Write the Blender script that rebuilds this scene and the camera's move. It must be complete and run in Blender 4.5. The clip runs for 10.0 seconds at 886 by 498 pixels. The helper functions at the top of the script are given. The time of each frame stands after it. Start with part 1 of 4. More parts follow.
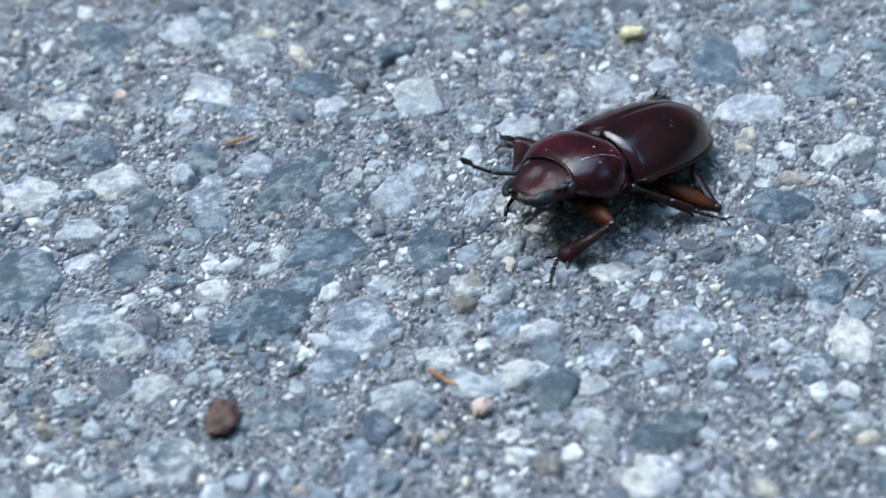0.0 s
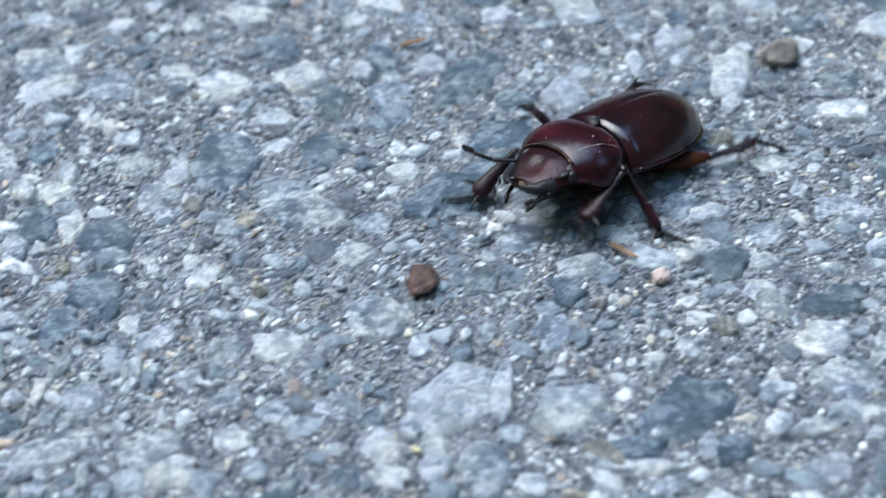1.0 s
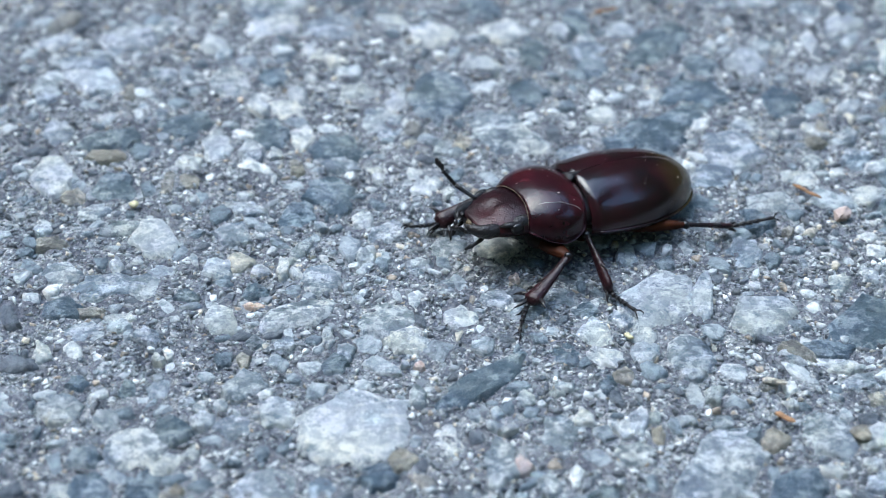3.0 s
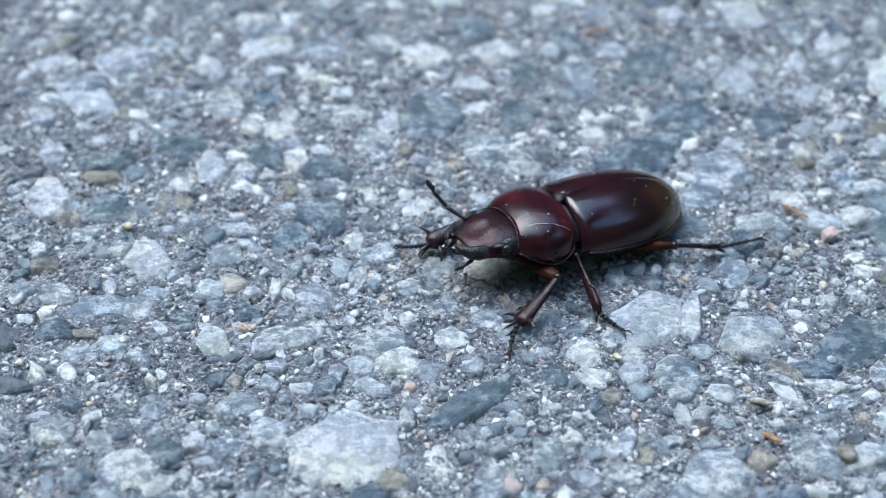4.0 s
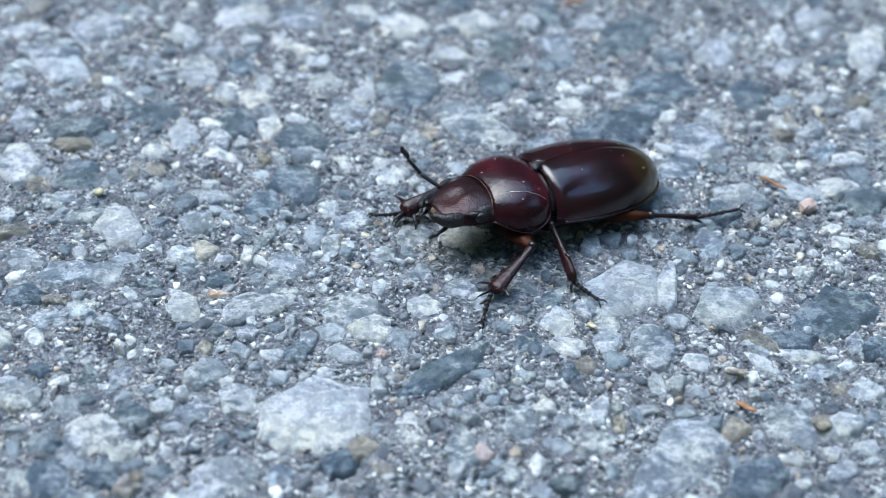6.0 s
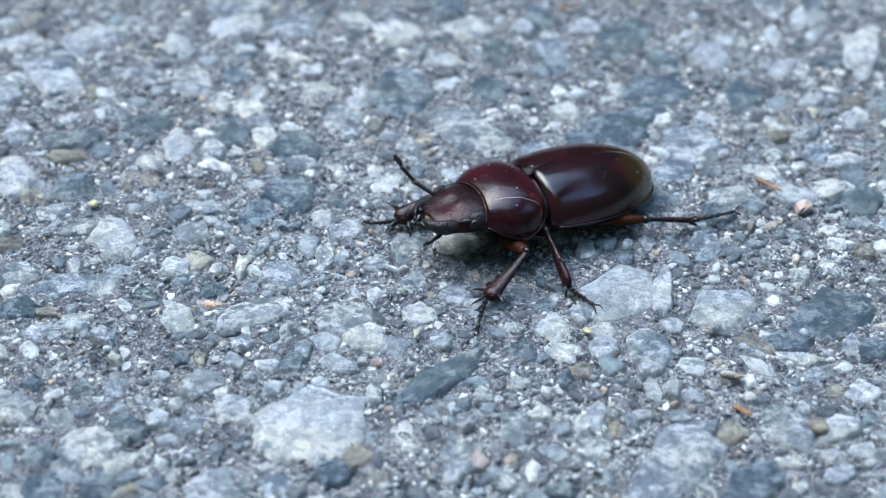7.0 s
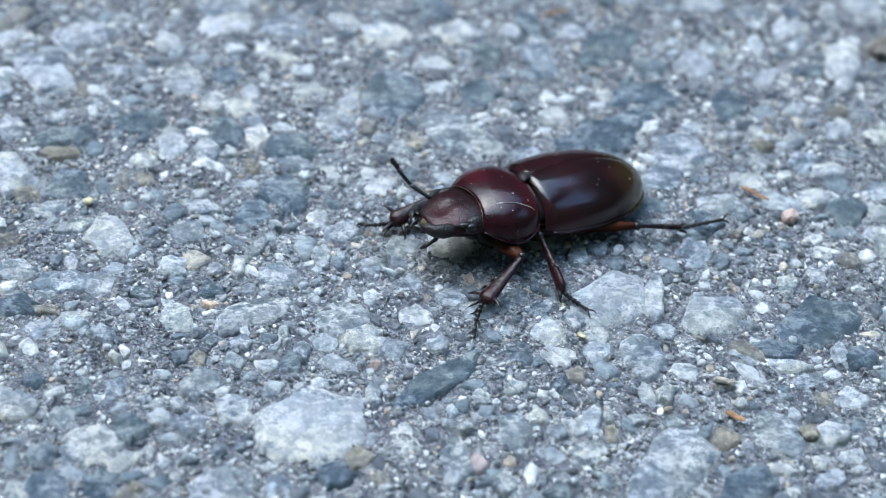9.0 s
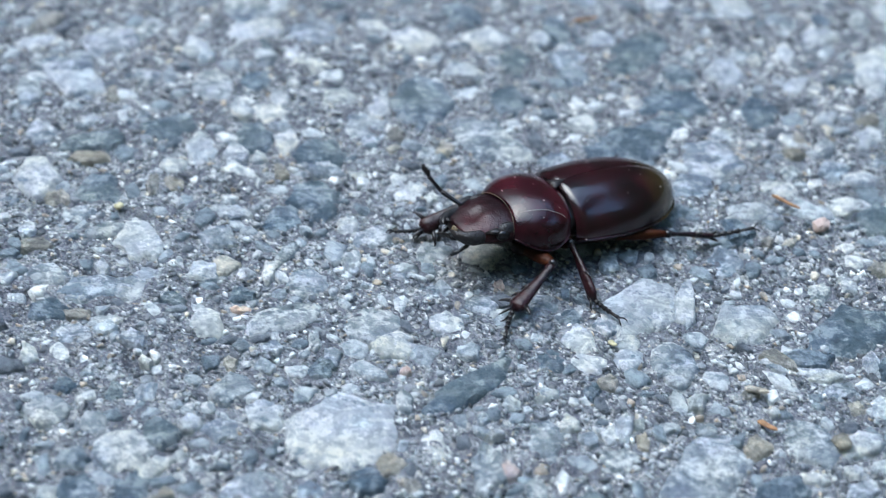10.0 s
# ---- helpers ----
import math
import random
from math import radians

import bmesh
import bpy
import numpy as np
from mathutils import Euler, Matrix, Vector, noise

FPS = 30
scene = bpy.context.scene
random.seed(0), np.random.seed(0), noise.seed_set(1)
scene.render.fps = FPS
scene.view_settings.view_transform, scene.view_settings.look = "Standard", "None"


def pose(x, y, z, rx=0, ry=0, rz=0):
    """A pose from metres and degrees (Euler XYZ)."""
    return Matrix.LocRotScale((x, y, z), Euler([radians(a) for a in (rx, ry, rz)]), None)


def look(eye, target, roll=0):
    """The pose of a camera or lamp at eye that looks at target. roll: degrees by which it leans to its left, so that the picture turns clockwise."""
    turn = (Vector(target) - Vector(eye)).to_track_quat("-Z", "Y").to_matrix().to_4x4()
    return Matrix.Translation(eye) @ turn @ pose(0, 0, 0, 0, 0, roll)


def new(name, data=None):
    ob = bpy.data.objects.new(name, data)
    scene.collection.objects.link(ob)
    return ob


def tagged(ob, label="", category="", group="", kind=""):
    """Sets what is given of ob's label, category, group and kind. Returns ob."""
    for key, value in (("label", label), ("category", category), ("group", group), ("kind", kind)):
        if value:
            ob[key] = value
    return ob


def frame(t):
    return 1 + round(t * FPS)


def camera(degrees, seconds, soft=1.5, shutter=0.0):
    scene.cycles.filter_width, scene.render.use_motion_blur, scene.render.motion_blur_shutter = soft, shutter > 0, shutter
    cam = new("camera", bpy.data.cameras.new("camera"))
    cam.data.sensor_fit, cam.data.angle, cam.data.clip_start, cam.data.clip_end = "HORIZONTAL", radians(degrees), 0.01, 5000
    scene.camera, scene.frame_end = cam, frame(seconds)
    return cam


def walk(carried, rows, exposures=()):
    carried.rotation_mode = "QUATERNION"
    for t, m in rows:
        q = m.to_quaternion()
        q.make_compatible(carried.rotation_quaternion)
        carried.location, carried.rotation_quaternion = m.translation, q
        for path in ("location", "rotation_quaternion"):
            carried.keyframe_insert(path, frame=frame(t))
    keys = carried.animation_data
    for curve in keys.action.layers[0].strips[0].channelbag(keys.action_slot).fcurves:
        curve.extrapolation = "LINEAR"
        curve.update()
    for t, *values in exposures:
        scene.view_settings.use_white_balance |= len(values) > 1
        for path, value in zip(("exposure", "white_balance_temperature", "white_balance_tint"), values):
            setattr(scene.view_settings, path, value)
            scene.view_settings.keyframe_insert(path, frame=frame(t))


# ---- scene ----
# The place: a patch of worn asphalt with a stag beetle walking over it, then standing still.
# Built at true size; lengths of small things are written in millimetres and scaled by MM.
MM = 0.001

# ---- camera ----
cam = camera(28.85, 10.0, soft=0.75, shutter=0.5)
cam.data.dof.use_dof = True
cam.data.dof.focus_distance = 0.219
cam.data.dof.aperture_fstop = 19.5
PATH = (
    (0.0, (0.03117, -0.12749, 0.14299), (0.03245, 0.02215, 0.01031), -4.09),
    (0.2, (0.03123, -0.12750, 0.14366), (0.03113, 0.02088, 0.00956), -4.72),
    (0.5, (0.02185, -0.13311, 0.14799), (0.02268, 0.01483, 0.01340), -3.50),
    (0.8, (0.01184, -0.14672, 0.14649), (0.01214, 0.00347, 0.01442), -3.45),
    (1.0, (0.00777, -0.14907, 0.14542), (0.00868, 0.00002, 0.01212), -2.74),
    (1.2, (-0.00069, -0.15025, 0.14796), (0.00217, -0.00213, 0.01360), -1.74),
    (1.5, (-0.00842, -0.15859, 0.14881), (-0.00468, -0.00866, 0.01650), -0.53),
    (1.7, (-0.01398, -0.16384, 0.14897), (-0.01023, -0.01234, 0.01845), -0.11),
    (2.0, (-0.02029, -0.17165, 0.14661), (-0.01603, -0.01803, 0.01862), 1.28),
    (2.2, (-0.02293, -0.17447, 0.14510), (-0.01897, -0.01999, 0.01814), 1.72),
    (2.5, (-0.02327, -0.18204, 0.14287), (-0.02116, -0.02585, 0.01797), 1.85),
    (2.7, (-0.02092, -0.18116, 0.14139), (-0.02050, -0.02486, 0.01661), 1.60),
    (3.8, (-0.01662, -0.18271, 0.14425), (-0.01763, -0.02533, 0.02083), 1.02),
    (4.0, (-0.01697, -0.18210, 0.14432), (-0.01760, -0.02488, 0.02069), 1.15),
    (4.2, (-0.01532, -0.18185, 0.14400), (-0.01619, -0.02449, 0.02056), 1.00),
    (4.5, (-0.01495, -0.18200, 0.14300), (-0.01506, -0.02455, 0.01967), 1.33),
    (4.8, (-0.01426, -0.18229, 0.14201), (-0.01471, -0.02499, 0.01849), 1.35),
    (5.0, (-0.01344, -0.18173, 0.14115), (-0.01408, -0.02452, 0.01753), 1.35),
    (5.2, (-0.01378, -0.18153, 0.13917), (-0.01415, -0.02412, 0.01580), 1.54),
    (6.3, (-0.01552, -0.18283, 0.14095), (-0.01437, -0.02636, 0.01639), 1.96),
    (6.5, (-0.01531, -0.18317, 0.14101), (-0.01428, -0.02636, 0.01688), 1.92),
    (6.8, (-0.01362, -0.18189, 0.13973), (-0.01327, -0.02464, 0.01615), 1.46),
    (7.0, (-0.01331, -0.18156, 0.14069), (-0.01347, -0.02469, 0.01662), 0.83),
    (7.2, (-0.01882, -0.18324, 0.14133), (-0.01429, -0.02623, 0.01754), 2.50),
    (7.5, (-0.02160, -0.18588, 0.14119), (-0.01373, -0.02934, 0.01696), 3.46),
    (7.8, (-0.02123, -0.18447, 0.14303), (-0.01312, -0.02846, 0.01814), 3.13),
    (8.0, (-0.02359, -0.18509, 0.14279), (-0.01538, -0.02903, 0.01798), 3.48),
    (8.2, (-0.02113, -0.18393, 0.14194), (-0.01468, -0.02773, 0.01721), 3.34),
    (8.5, (-0.01966, -0.18316, 0.14271), (-0.01220, -0.02732, 0.01757), 3.26),
    (8.8, (-0.01999, -0.18300, 0.14329), (-0.01235, -0.02702, 0.01834), 3.34),
    (9.0, (-0.02112, -0.18272, 0.14343), (-0.01385, -0.02650, 0.01876), 3.42),
    (9.2, (-0.02105, -0.18300, 0.14113), (-0.01449, -0.02613, 0.01724), 3.39),
    (9.5, (-0.02058, -0.18318, 0.14073), (-0.01539, -0.02596, 0.01723), 3.17),
    (9.8, (-0.02186, -0.18286, 0.14081), (-0.01619, -0.02562, 0.01733), 3.39),
    (10.0, (-0.02317, -0.18236, 0.14308), (-0.01763, -0.02565, 0.01893), 3.36),
)
walk(cam, [(t, look(eye, target, roll)) for t, eye, target, roll in PATH], exposures=((0.0, 2.67, 5760, -1.0), (10.0, 2.67, 5760, -1.0)))

# ---- light: open shade under a bright sky ----
SUN_ELEVATION, SUN_AZIMUTH = radians(58), radians(300)
world = bpy.data.worlds.new("sky")
scene.world = world
world.use_nodes = True
wn = world.node_tree
wn.nodes.clear()
sky = wn.nodes.new("ShaderNodeTexSky")
sky.sky_type = "NISHITA"
sky.sun_disc = False
sky.sun_elevation, sky.sun_rotation = SUN_ELEVATION, SUN_AZIMUTH
sky.dust_density, sky.ozone_density = 2.0, 1.5
back = wn.nodes.new("ShaderNodeBackground")
back.inputs["Strength"].default_value = 0.15
wout = wn.nodes.new("ShaderNodeOutputWorld")
wn.links.new(sky.outputs[0], back.inputs[0])
wn.links.new(back.outputs[0], wout.inputs[0])

sun = new("sun", bpy.data.lights.new("sun", "SUN"))
sun.data.energy, sun.data.angle, sun.data.color = 0.32, radians(74), (0.84, 0.90, 1.0)
sun.matrix_world = look((math.sin(SUN_AZIMUTH) * math.cos(SUN_ELEVATION), math.cos(SUN_AZIMUTH) * math.cos(SUN_ELEVATION), math.sin(SUN_ELEVATION)), (0, 0, 0))


# ---- materials ----
class Mat:
    """A node material with one Principled surface, and short calls to wire it."""

    def __init__(self, name, rough=0.6):
        self.m = bpy.data.materials.new(name)
        self.m.use_nodes = True
        self.t = self.m.node_tree
        self.b = self.t.nodes["Principled BSDF"]
        self.b.inputs["Roughness"].default_value = rough

    def node(self, kind, **values):
        n = self.t.nodes.new(kind)
        for key, value in values.items():
            n.inputs[key].default_value = value
        return n

    def link(self, a, b):
        self.t.links.new(a, b)

    def noise(self, where, scale, detail=4.0, rough=0.6, bend=0.0):
        n = self.node("ShaderNodeTexNoise", Scale=scale, Detail=detail, Roughness=rough, Distortion=bend)
        self.link(where, n.inputs["Vector"])
        return n.outputs["Fac"]

    def cells(self, where, scale):
        n = self.node("ShaderNodeTexVoronoi", Scale=scale)
        self.link(where, n.inputs["Vector"])
        return n

    def ramp(self, fac, stops, kind="LINEAR"):
        n = self.node("ShaderNodeValToRGB")
        n.color_ramp.interpolation = kind
        e = n.color_ramp.elements
        while len(e) < len(stops):
            e.new(0.5)
        for el, (at, colour) in zip(e, stops):
            el.position, el.color = at, (*colour, 1)
        self.link(fac, n.inputs["Fac"])
        return n.outputs["Color"]

    def mix(self, fac, a, b, kind="MIX"):
        n = self.t.nodes.new("ShaderNodeMix")
        n.data_type, n.blend_type = "RGBA", kind
        for value, slot in ((fac, 0), (a, 6), (b, 7)):
            if isinstance(value, (int, float)):
                n.inputs[slot].default_value = value
            elif isinstance(value, tuple):
                n.inputs[slot].default_value = (*value, 1)
            else:
                self.link(value, n.inputs[slot])
        return n.outputs[2]

    def math(self, op, a, b=0.0):
        n = self.t.nodes.new("ShaderNodeMath")
        n.operation = op
        for value, slot in ((a, 0), (b, 1)):
            if isinstance(value, (int, float)):
                n.inputs[slot].default_value = value
            else:
                self.link(value, n.inputs[slot])
        return n.outputs[0]

    def bump(self, height, distance, strength=1.0):
        n = self.node("ShaderNodeBump", Strength=strength, Distance=distance)
        self.link(height, n.inputs["Height"])
        if self.b.inputs["Normal"].links:
            self.link(self.b.inputs["Normal"].links[0].from_socket, n.inputs["Normal"])
        self.link(n.outputs[0], self.b.inputs["Normal"])

    def place(self):
        return self.t.nodes.new("ShaderNodeNewGeometry").outputs["Position"]

    def local(self):
        return self.t.nodes.new("ShaderNodeTexCoord").outputs["Object"]

    def colour(self, c):
        if isinstance(c, tuple):
            self.b.inputs["Base Color"].default_value = (*c, 1)
        else:
            self.link(c, self.b.inputs["Base Color"])


def stone_material(name, light, mid, dark, speck, vein=0.35, white=0.0):
    """Broken rock: mineral mottling, dark specks, grain relief; each piece shifted in tone."""
    m = Mat(name, 0.72)
    p = m.place()
    one = m.t.nodes.new("ShaderNodeObjectInfo").outputs["Random"]
    shift = m.node("ShaderNodeVectorMath")
    shift.operation = "MULTIPLY_ADD"
    m.link(p, shift.inputs[0])
    shift.inputs[1].default_value = (1.0, 1.2, 1.0)
    m.link(one, shift.inputs[2])
    big = m.noise(shift.outputs[0], 240, 9, 0.68, 0.15)
    base = m.ramp(big, ((0.43 - white, dark), (0.475 - white, mid), (0.52 - white, light)))
    broad = m.noise(shift.outputs[0], 190, 9, 0.68, 0.6)
    base = m.mix(m.ramp(broad, ((0.50, (0, 0, 0)), (0.545, (0.72, 0.72, 0.72)))), base, tuple(0.5 * a + 0.5 * b for a, b in zip(dark, mid)))
    patch = m.noise(shift.outputs[0], 700, 8, 0.7, 0.2)
    base = m.mix(m.ramp(patch, ((0.50, (0, 0, 0)), (0.55, (0.75, 0.75, 0.75)))), base, tuple(0.55 * a + 0.45 * b for a, b in zip(dark, mid)))
    tint = m.noise(shift.outputs[0], 90, 3, 0.5)
    base = m.mix(1.0, base, m.ramp(tint, ((0.34, (0.93, 0.99, 1.05)), (0.43, (0.98, 0.975, 1.05)), (0.52, (1.0, 1.0, 1.0)), (0.64, (1.05, 1.02, 0.94)))), "MULTIPLY")
    fine = m.noise(p, 2100, 3, 0.7)
    base = m.mix(m.ramp(fine, ((0.57, (0, 0, 0)), (0.66, (0.7, 0.7, 0.7)))), base, speck)
    crystal = m.node("ShaderNodeSeparateColor")
    m.link(m.cells(p, 1150).outputs["Color"], crystal.inputs[0])
    base = m.mix(1.0, base, m.ramp(crystal.outputs[0], ((0.0, (0.74, 0.77, 0.81)), (0.35, (0.96, 0.97, 0.98)), (1.0, (1.13, 1.12, 1.10)))), "MULTIPLY")
    pale = m.noise(p, 700, 3, 0.5)
    base = m.mix(m.math("MULTIPLY", m.ramp(pale, ((0.56, (0, 0, 0)), (0.64, (1, 1, 1)))), vein), base, light)
    base = m.mix(1.0, base, m.ramp(one, ((0.0, (0.76, 0.79, 0.81)), (0.4, (0.94, 0.95, 0.95)), (1.0, (1.06, 1.04, 1.01)))), "MULTIPLY")
    m.colour(base)
    m.bump(m.noise(p, 280, 9, 0.74), 0.0016)
    m.bump(m.noise(p, 2000, 4, 0.75), 0.0005)
    m.link(m.ramp(fine, ((0.3, (0.36,) * 3), (0.7, (0.75,) * 3))), m.b.inputs["Roughness"])
    return m.m


PALE = stone_material("pale_granite", (0.86, 0.86, 0.835), (0.70, 0.71, 0.705), (0.23, 0.285, 0.335), (0.40, 0.44, 0.48), 0.6, 0.05)
GREY = stone_material("grey_granite", (0.74, 0.76, 0.77), (0.34, 0.39, 0.435), (0.16, 0.195, 0.235), (0.20, 0.23, 0.26), 0.5, 0.025)
DARK = stone_material("dark_slate", (0.38, 0.43, 0.46), (0.135, 0.187, 0.232), (0.085, 0.123, 0.16), (0.21, 0.245, 0.27), 0.3)
TAN = stone_material("tan_stone", (0.58, 0.54, 0.46), (0.42, 0.39, 0.33), (0.24, 0.225, 0.20), (0.28, 0.27, 0.25))
PINK = stone_material("pink_stone", (0.92, 0.75, 0.67), (0.88, 0.68, 0.58), (0.78, 0.57, 0.47), (0.80, 0.62, 0.53), 0.35, 0.12)
BROWN = stone_material("brown_stone", (0.42, 0.37, 0.31), (0.33, 0.29, 0.24), (0.24, 0.21, 0.175), (0.27, 0.24, 0.21))


def mixed_gravel(name, seed, palette, gloss, relief):
    """The countless small pieces: one palette, each piece with its own tone."""
    m = Mat(name, 0.75)
    p = m.place()
    one = m.t.nodes.new("ShaderNodeNewGeometry").outputs["Random Per Island"]
    base = m.ramp(one, palette, "CONSTANT")
    crystal = m.node("ShaderNodeSeparateColor")
    m.link(m.cells(p, 1500).outputs["Color"], crystal.inputs[0])
    base = m.mix(1.0, base, m.ramp(crystal.outputs[0], ((0.0, (0.7, 0.73, 0.77)), (0.4, (0.97, 0.97, 0.98)), (1.0, (1.16, 1.15, 1.12)))), "MULTIPLY")
    mott = m.noise(p, 330, 8, 0.68, 0.8)
    base = m.mix(1.0, base, m.ramp(mott, ((0.40, (0.48, 0.53, 0.57)), (0.50, (0.97, 0.97, 0.97)), (0.58, (1.2, 1.2, 1.18)))), "MULTIPLY")
    m.colour(base)
    m.bump(m.noise(p, 900 + seed, 5, 0.72), relief)
    m.link(m.ramp(mott, ((0.3, (gloss,) * 3), (0.7, (gloss + 0.3,) * 3))), m.b.inputs["Roughness"])
    return m.m


GRAVEL = mixed_gravel("mixed_gravel", 0, (
    (0.0, (0.13, 0.145, 0.168)), (0.14, (0.175, 0.21, 0.24)), (0.30, (0.235, 0.275, 0.305)), (0.44, (0.31, 0.34, 0.37)), (0.58, (0.40, 0.43, 0.45)),
    (0.72, (0.52, 0.54, 0.55)), (0.86, (0.66, 0.66, 0.64)), (0.95, (0.52, 0.48, 0.40))), 0.4, 0.0009)
GRIT = mixed_gravel("sandy_grit", 400, (
    (0.0, (0.10, 0.105, 0.115)), (0.18, (0.17, 0.18, 0.20)), (0.34, (0.25, 0.265, 0.28)), (0.48, (0.34, 0.35, 0.36)), (0.60, (0.45, 0.46, 0.46)),
    (0.72, (0.56, 0.57, 0.57)), (0.86, (0.74, 0.74, 0.72)), (0.93, (0.58, 0.52, 0.42)), (0.96, (0.40, 0.33, 0.26))), 0.22, 0.0003)


def binder_material():
    """Worn bitumen full of dust and sand: grey grains of many tones, stained in patches."""
    m = Mat("weathered_bitumen", 0.62)
    p = m.place()
    base = None
    for scale, share in ((1300, 1.0), (2600, 0.55)):
        c = m.cells(p, scale)
        tone = m.node("ShaderNodeSeparateColor")
        m.link(c.outputs["Color"], tone.inputs[0])
        grains = m.ramp(tone.outputs[0], ((0.0, (0.075, 0.078, 0.098)), (0.3, (0.15, 0.156, 0.185)), (0.6, (0.25, 0.262, 0.29)), (0.80, (0.38, 0.395, 0.41)), (0.93, (0.54, 0.52, 0.47)), (1.0, (0.82, 0.81, 0.78))))
        base = grains if base is None else m.mix(share, base, grains)
    soil = m.noise(p, 160, 6, 0.65)
    base = m.mix(m.ramp(soil, ((0.44, (0, 0, 0)), (0.62, (0.75, 0.75, 0.75)))), base, (0.088, 0.09, 0.118))
    dust = m.noise(p, 330, 6, 0.7)
    base = m.mix(m.ramp(dust, ((0.54, (0, 0, 0)), (0.68, (0.6, 0.6, 0.6)))), base, (0.42, 0.43, 0.445))
    m.colour(base)
    m.bump(m.noise(p, 700, 6, 0.72), 0.0009)
    m.bump(c.outputs["Distance"], 0.0003)
    return m.m


BINDER = binder_material()


def chitin(name, deep, warm, rough, pits, coat=0.15, streak=1.0, pit_scale=3600, tail=None, wrinkle=0.00006, spec=0.4):
    """Polished beetle shell: near black where thick, mahogany where light passes, finely pitted."""
    m = Mat(name, rough)
    p = m.local()
    tone = m.noise(p, 230, 3, 0.5)
    base = m.mix(m.ramp(tone, ((0.38, (0, 0, 0)), (0.66, (1, 1, 1)))), deep, warm)
    if tail:
        # the thin shell turns olive towards its tip
        split = m.t.nodes.new("ShaderNodeSeparateXYZ")
        m.link(p, split.inputs[0])
        tip = m.math("ADD", m.math("MULTIPLY", split.outputs[0], -60.0), m.math("MULTIPLY", tone, 0.25))
        base = m.mix(m.ramp(tip, ((0.70, (0, 0, 0)), (1.05, (1, 1, 1)))), base, tail)
    m.colour(base)
    m.b.inputs["IOR"].default_value = 1.53
    m.b.inputs["Specular IOR Level"].default_value = spec
    m.b.inputs["Coat Weight"].default_value = coat
    m.b.inputs["Coat Roughness"].default_value = 0.1
    c = m.cells(p, pit_scale)
    m.bump(m.ramp(c.outputs["Distance"], ((0.1, (0, 0, 0)), (0.4, (1, 1, 1)))), pits)
    m.bump(m.noise(p, 800, 3, 0.6), wrinkle)
    drawn = m.node("ShaderNodeVectorMath")
    drawn.operation = "MULTIPLY"
    m.link(p, drawn.inputs[0])
    drawn.inputs[1].default_value = (1.0 / streak, 1.0, 1.0)
    dust = m.noise(drawn.outputs[0], 1500, 5, 0.75)
    if streak > 1:
        long = m.node("ShaderNodeVectorMath")
        long.operation = "MULTIPLY"
        m.link(p, long.inputs[0])
        long.inputs[1].default_value = (0.07, 1.0, 1.0)
        m.bump(m.noise(long.outputs[0], 1900, 2, 0.5), 0.000018)
    m.link(m.ramp(dust, ((0.5, (rough,) * 3), (0.8, (rough + 0.12,) * 3))), m.b.inputs["Roughness"])
    return m.m


SHELL = chitin("mahogany_shell", (0.008, 0.0030, 0.0042), (0.024, 0.0052, 0.0078), 0.19, 0.000003, 0.0, 6.0, 3600, (0.055, 0.036, 0.011), 0.000025, 0.43)
SHIELD = chitin("pronotum_shell", (0.014, 0.0034, 0.0056), (0.046, 0.0074, 0.0120), 0.19, 0.000006, 0.0, 1.0, 5000, None, 0.00004, 0.30)
HEADSHELL = chitin("head_shell", (0.010, 0.0032, 0.0046), (0.040, 0.0078, 0.0108), 0.32, 0.00003, 0.0, 1.0, 3000, None, 0.00012, 0.22)
BLACK = chitin("black_chitin", (0.006, 0.005, 0.006), (0.012, 0.008, 0.008), 0.3, 0.00001)
LEGRED = chitin("dark_red_chitin", (0.005, 0.0028, 0.004), (0.022, 0.0045, 0.006), 0.36, 0.00004, 0.0, 1.0, 2600, None, 0.0002, 0.28)
ORANGE = chitin("amber_chitin", (0.02, 0.005, 0.002), (0.06, 0.015, 0.004), 0.5, 0.00001, 0.0, 1.0, 3600, None, 0.0001, 0.12)
JAW = chitin("rough_black_chitin", (0.008, 0.007, 0.008), (0.016, 0.011, 0.011), 0.48, 0.00006, 0.0, 1.0, 2000, None, 0.0003)
BELLY = chitin("dark_underside", (0.010, 0.0045, 0.0035), (0.026, 0.010, 0.005), 0.5, 0.00001, 0.0, 1.0, 3600, None, 0.0001, 0.2)


def plain(name, c, rough=0.7, scale=900, spread=0.35):
    m = Mat(name, rough)
    n = m.noise(m.local(), scale, 4, 0.6)
    lo = tuple(v * (1 - spread) for v in c)
    hi = tuple(v * (1 + spread) for v in c)
    m.colour(m.ramp(n, ((0.35, lo), (0.65, hi))))
    m.bump(n, 0.0002)
    return m.m


FRINGE = plain("pale_bristle", (0.13, 0.10, 0.065), 0.8)
LIP = plain("gold_bristle", (0.11, 0.08, 0.04), 0.7)
PEBBLE = plain("pale_pink_pebble", (0.50, 0.385, 0.34), 0.8, 700, 0.16)
DUST = plain("pale_dust", (0.42, 0.40, 0.36), 0.9)
NEEDLE = plain("dry_needle", (0.28, 0.15, 0.07), 0.7)
LEAF = plain("yellow_leaf", (0.50, 0.45, 0.27), 0.6)
BARK = plain("dry_bark", (0.08, 0.047, 0.037), 0.85, 500, 0.55)
# dark green of the unseen ring and strip added to block light
BLOCKER = plain("light_blocker_green", (0.035, 0.05, 0.022), 0.9, 1.2, 0.6)


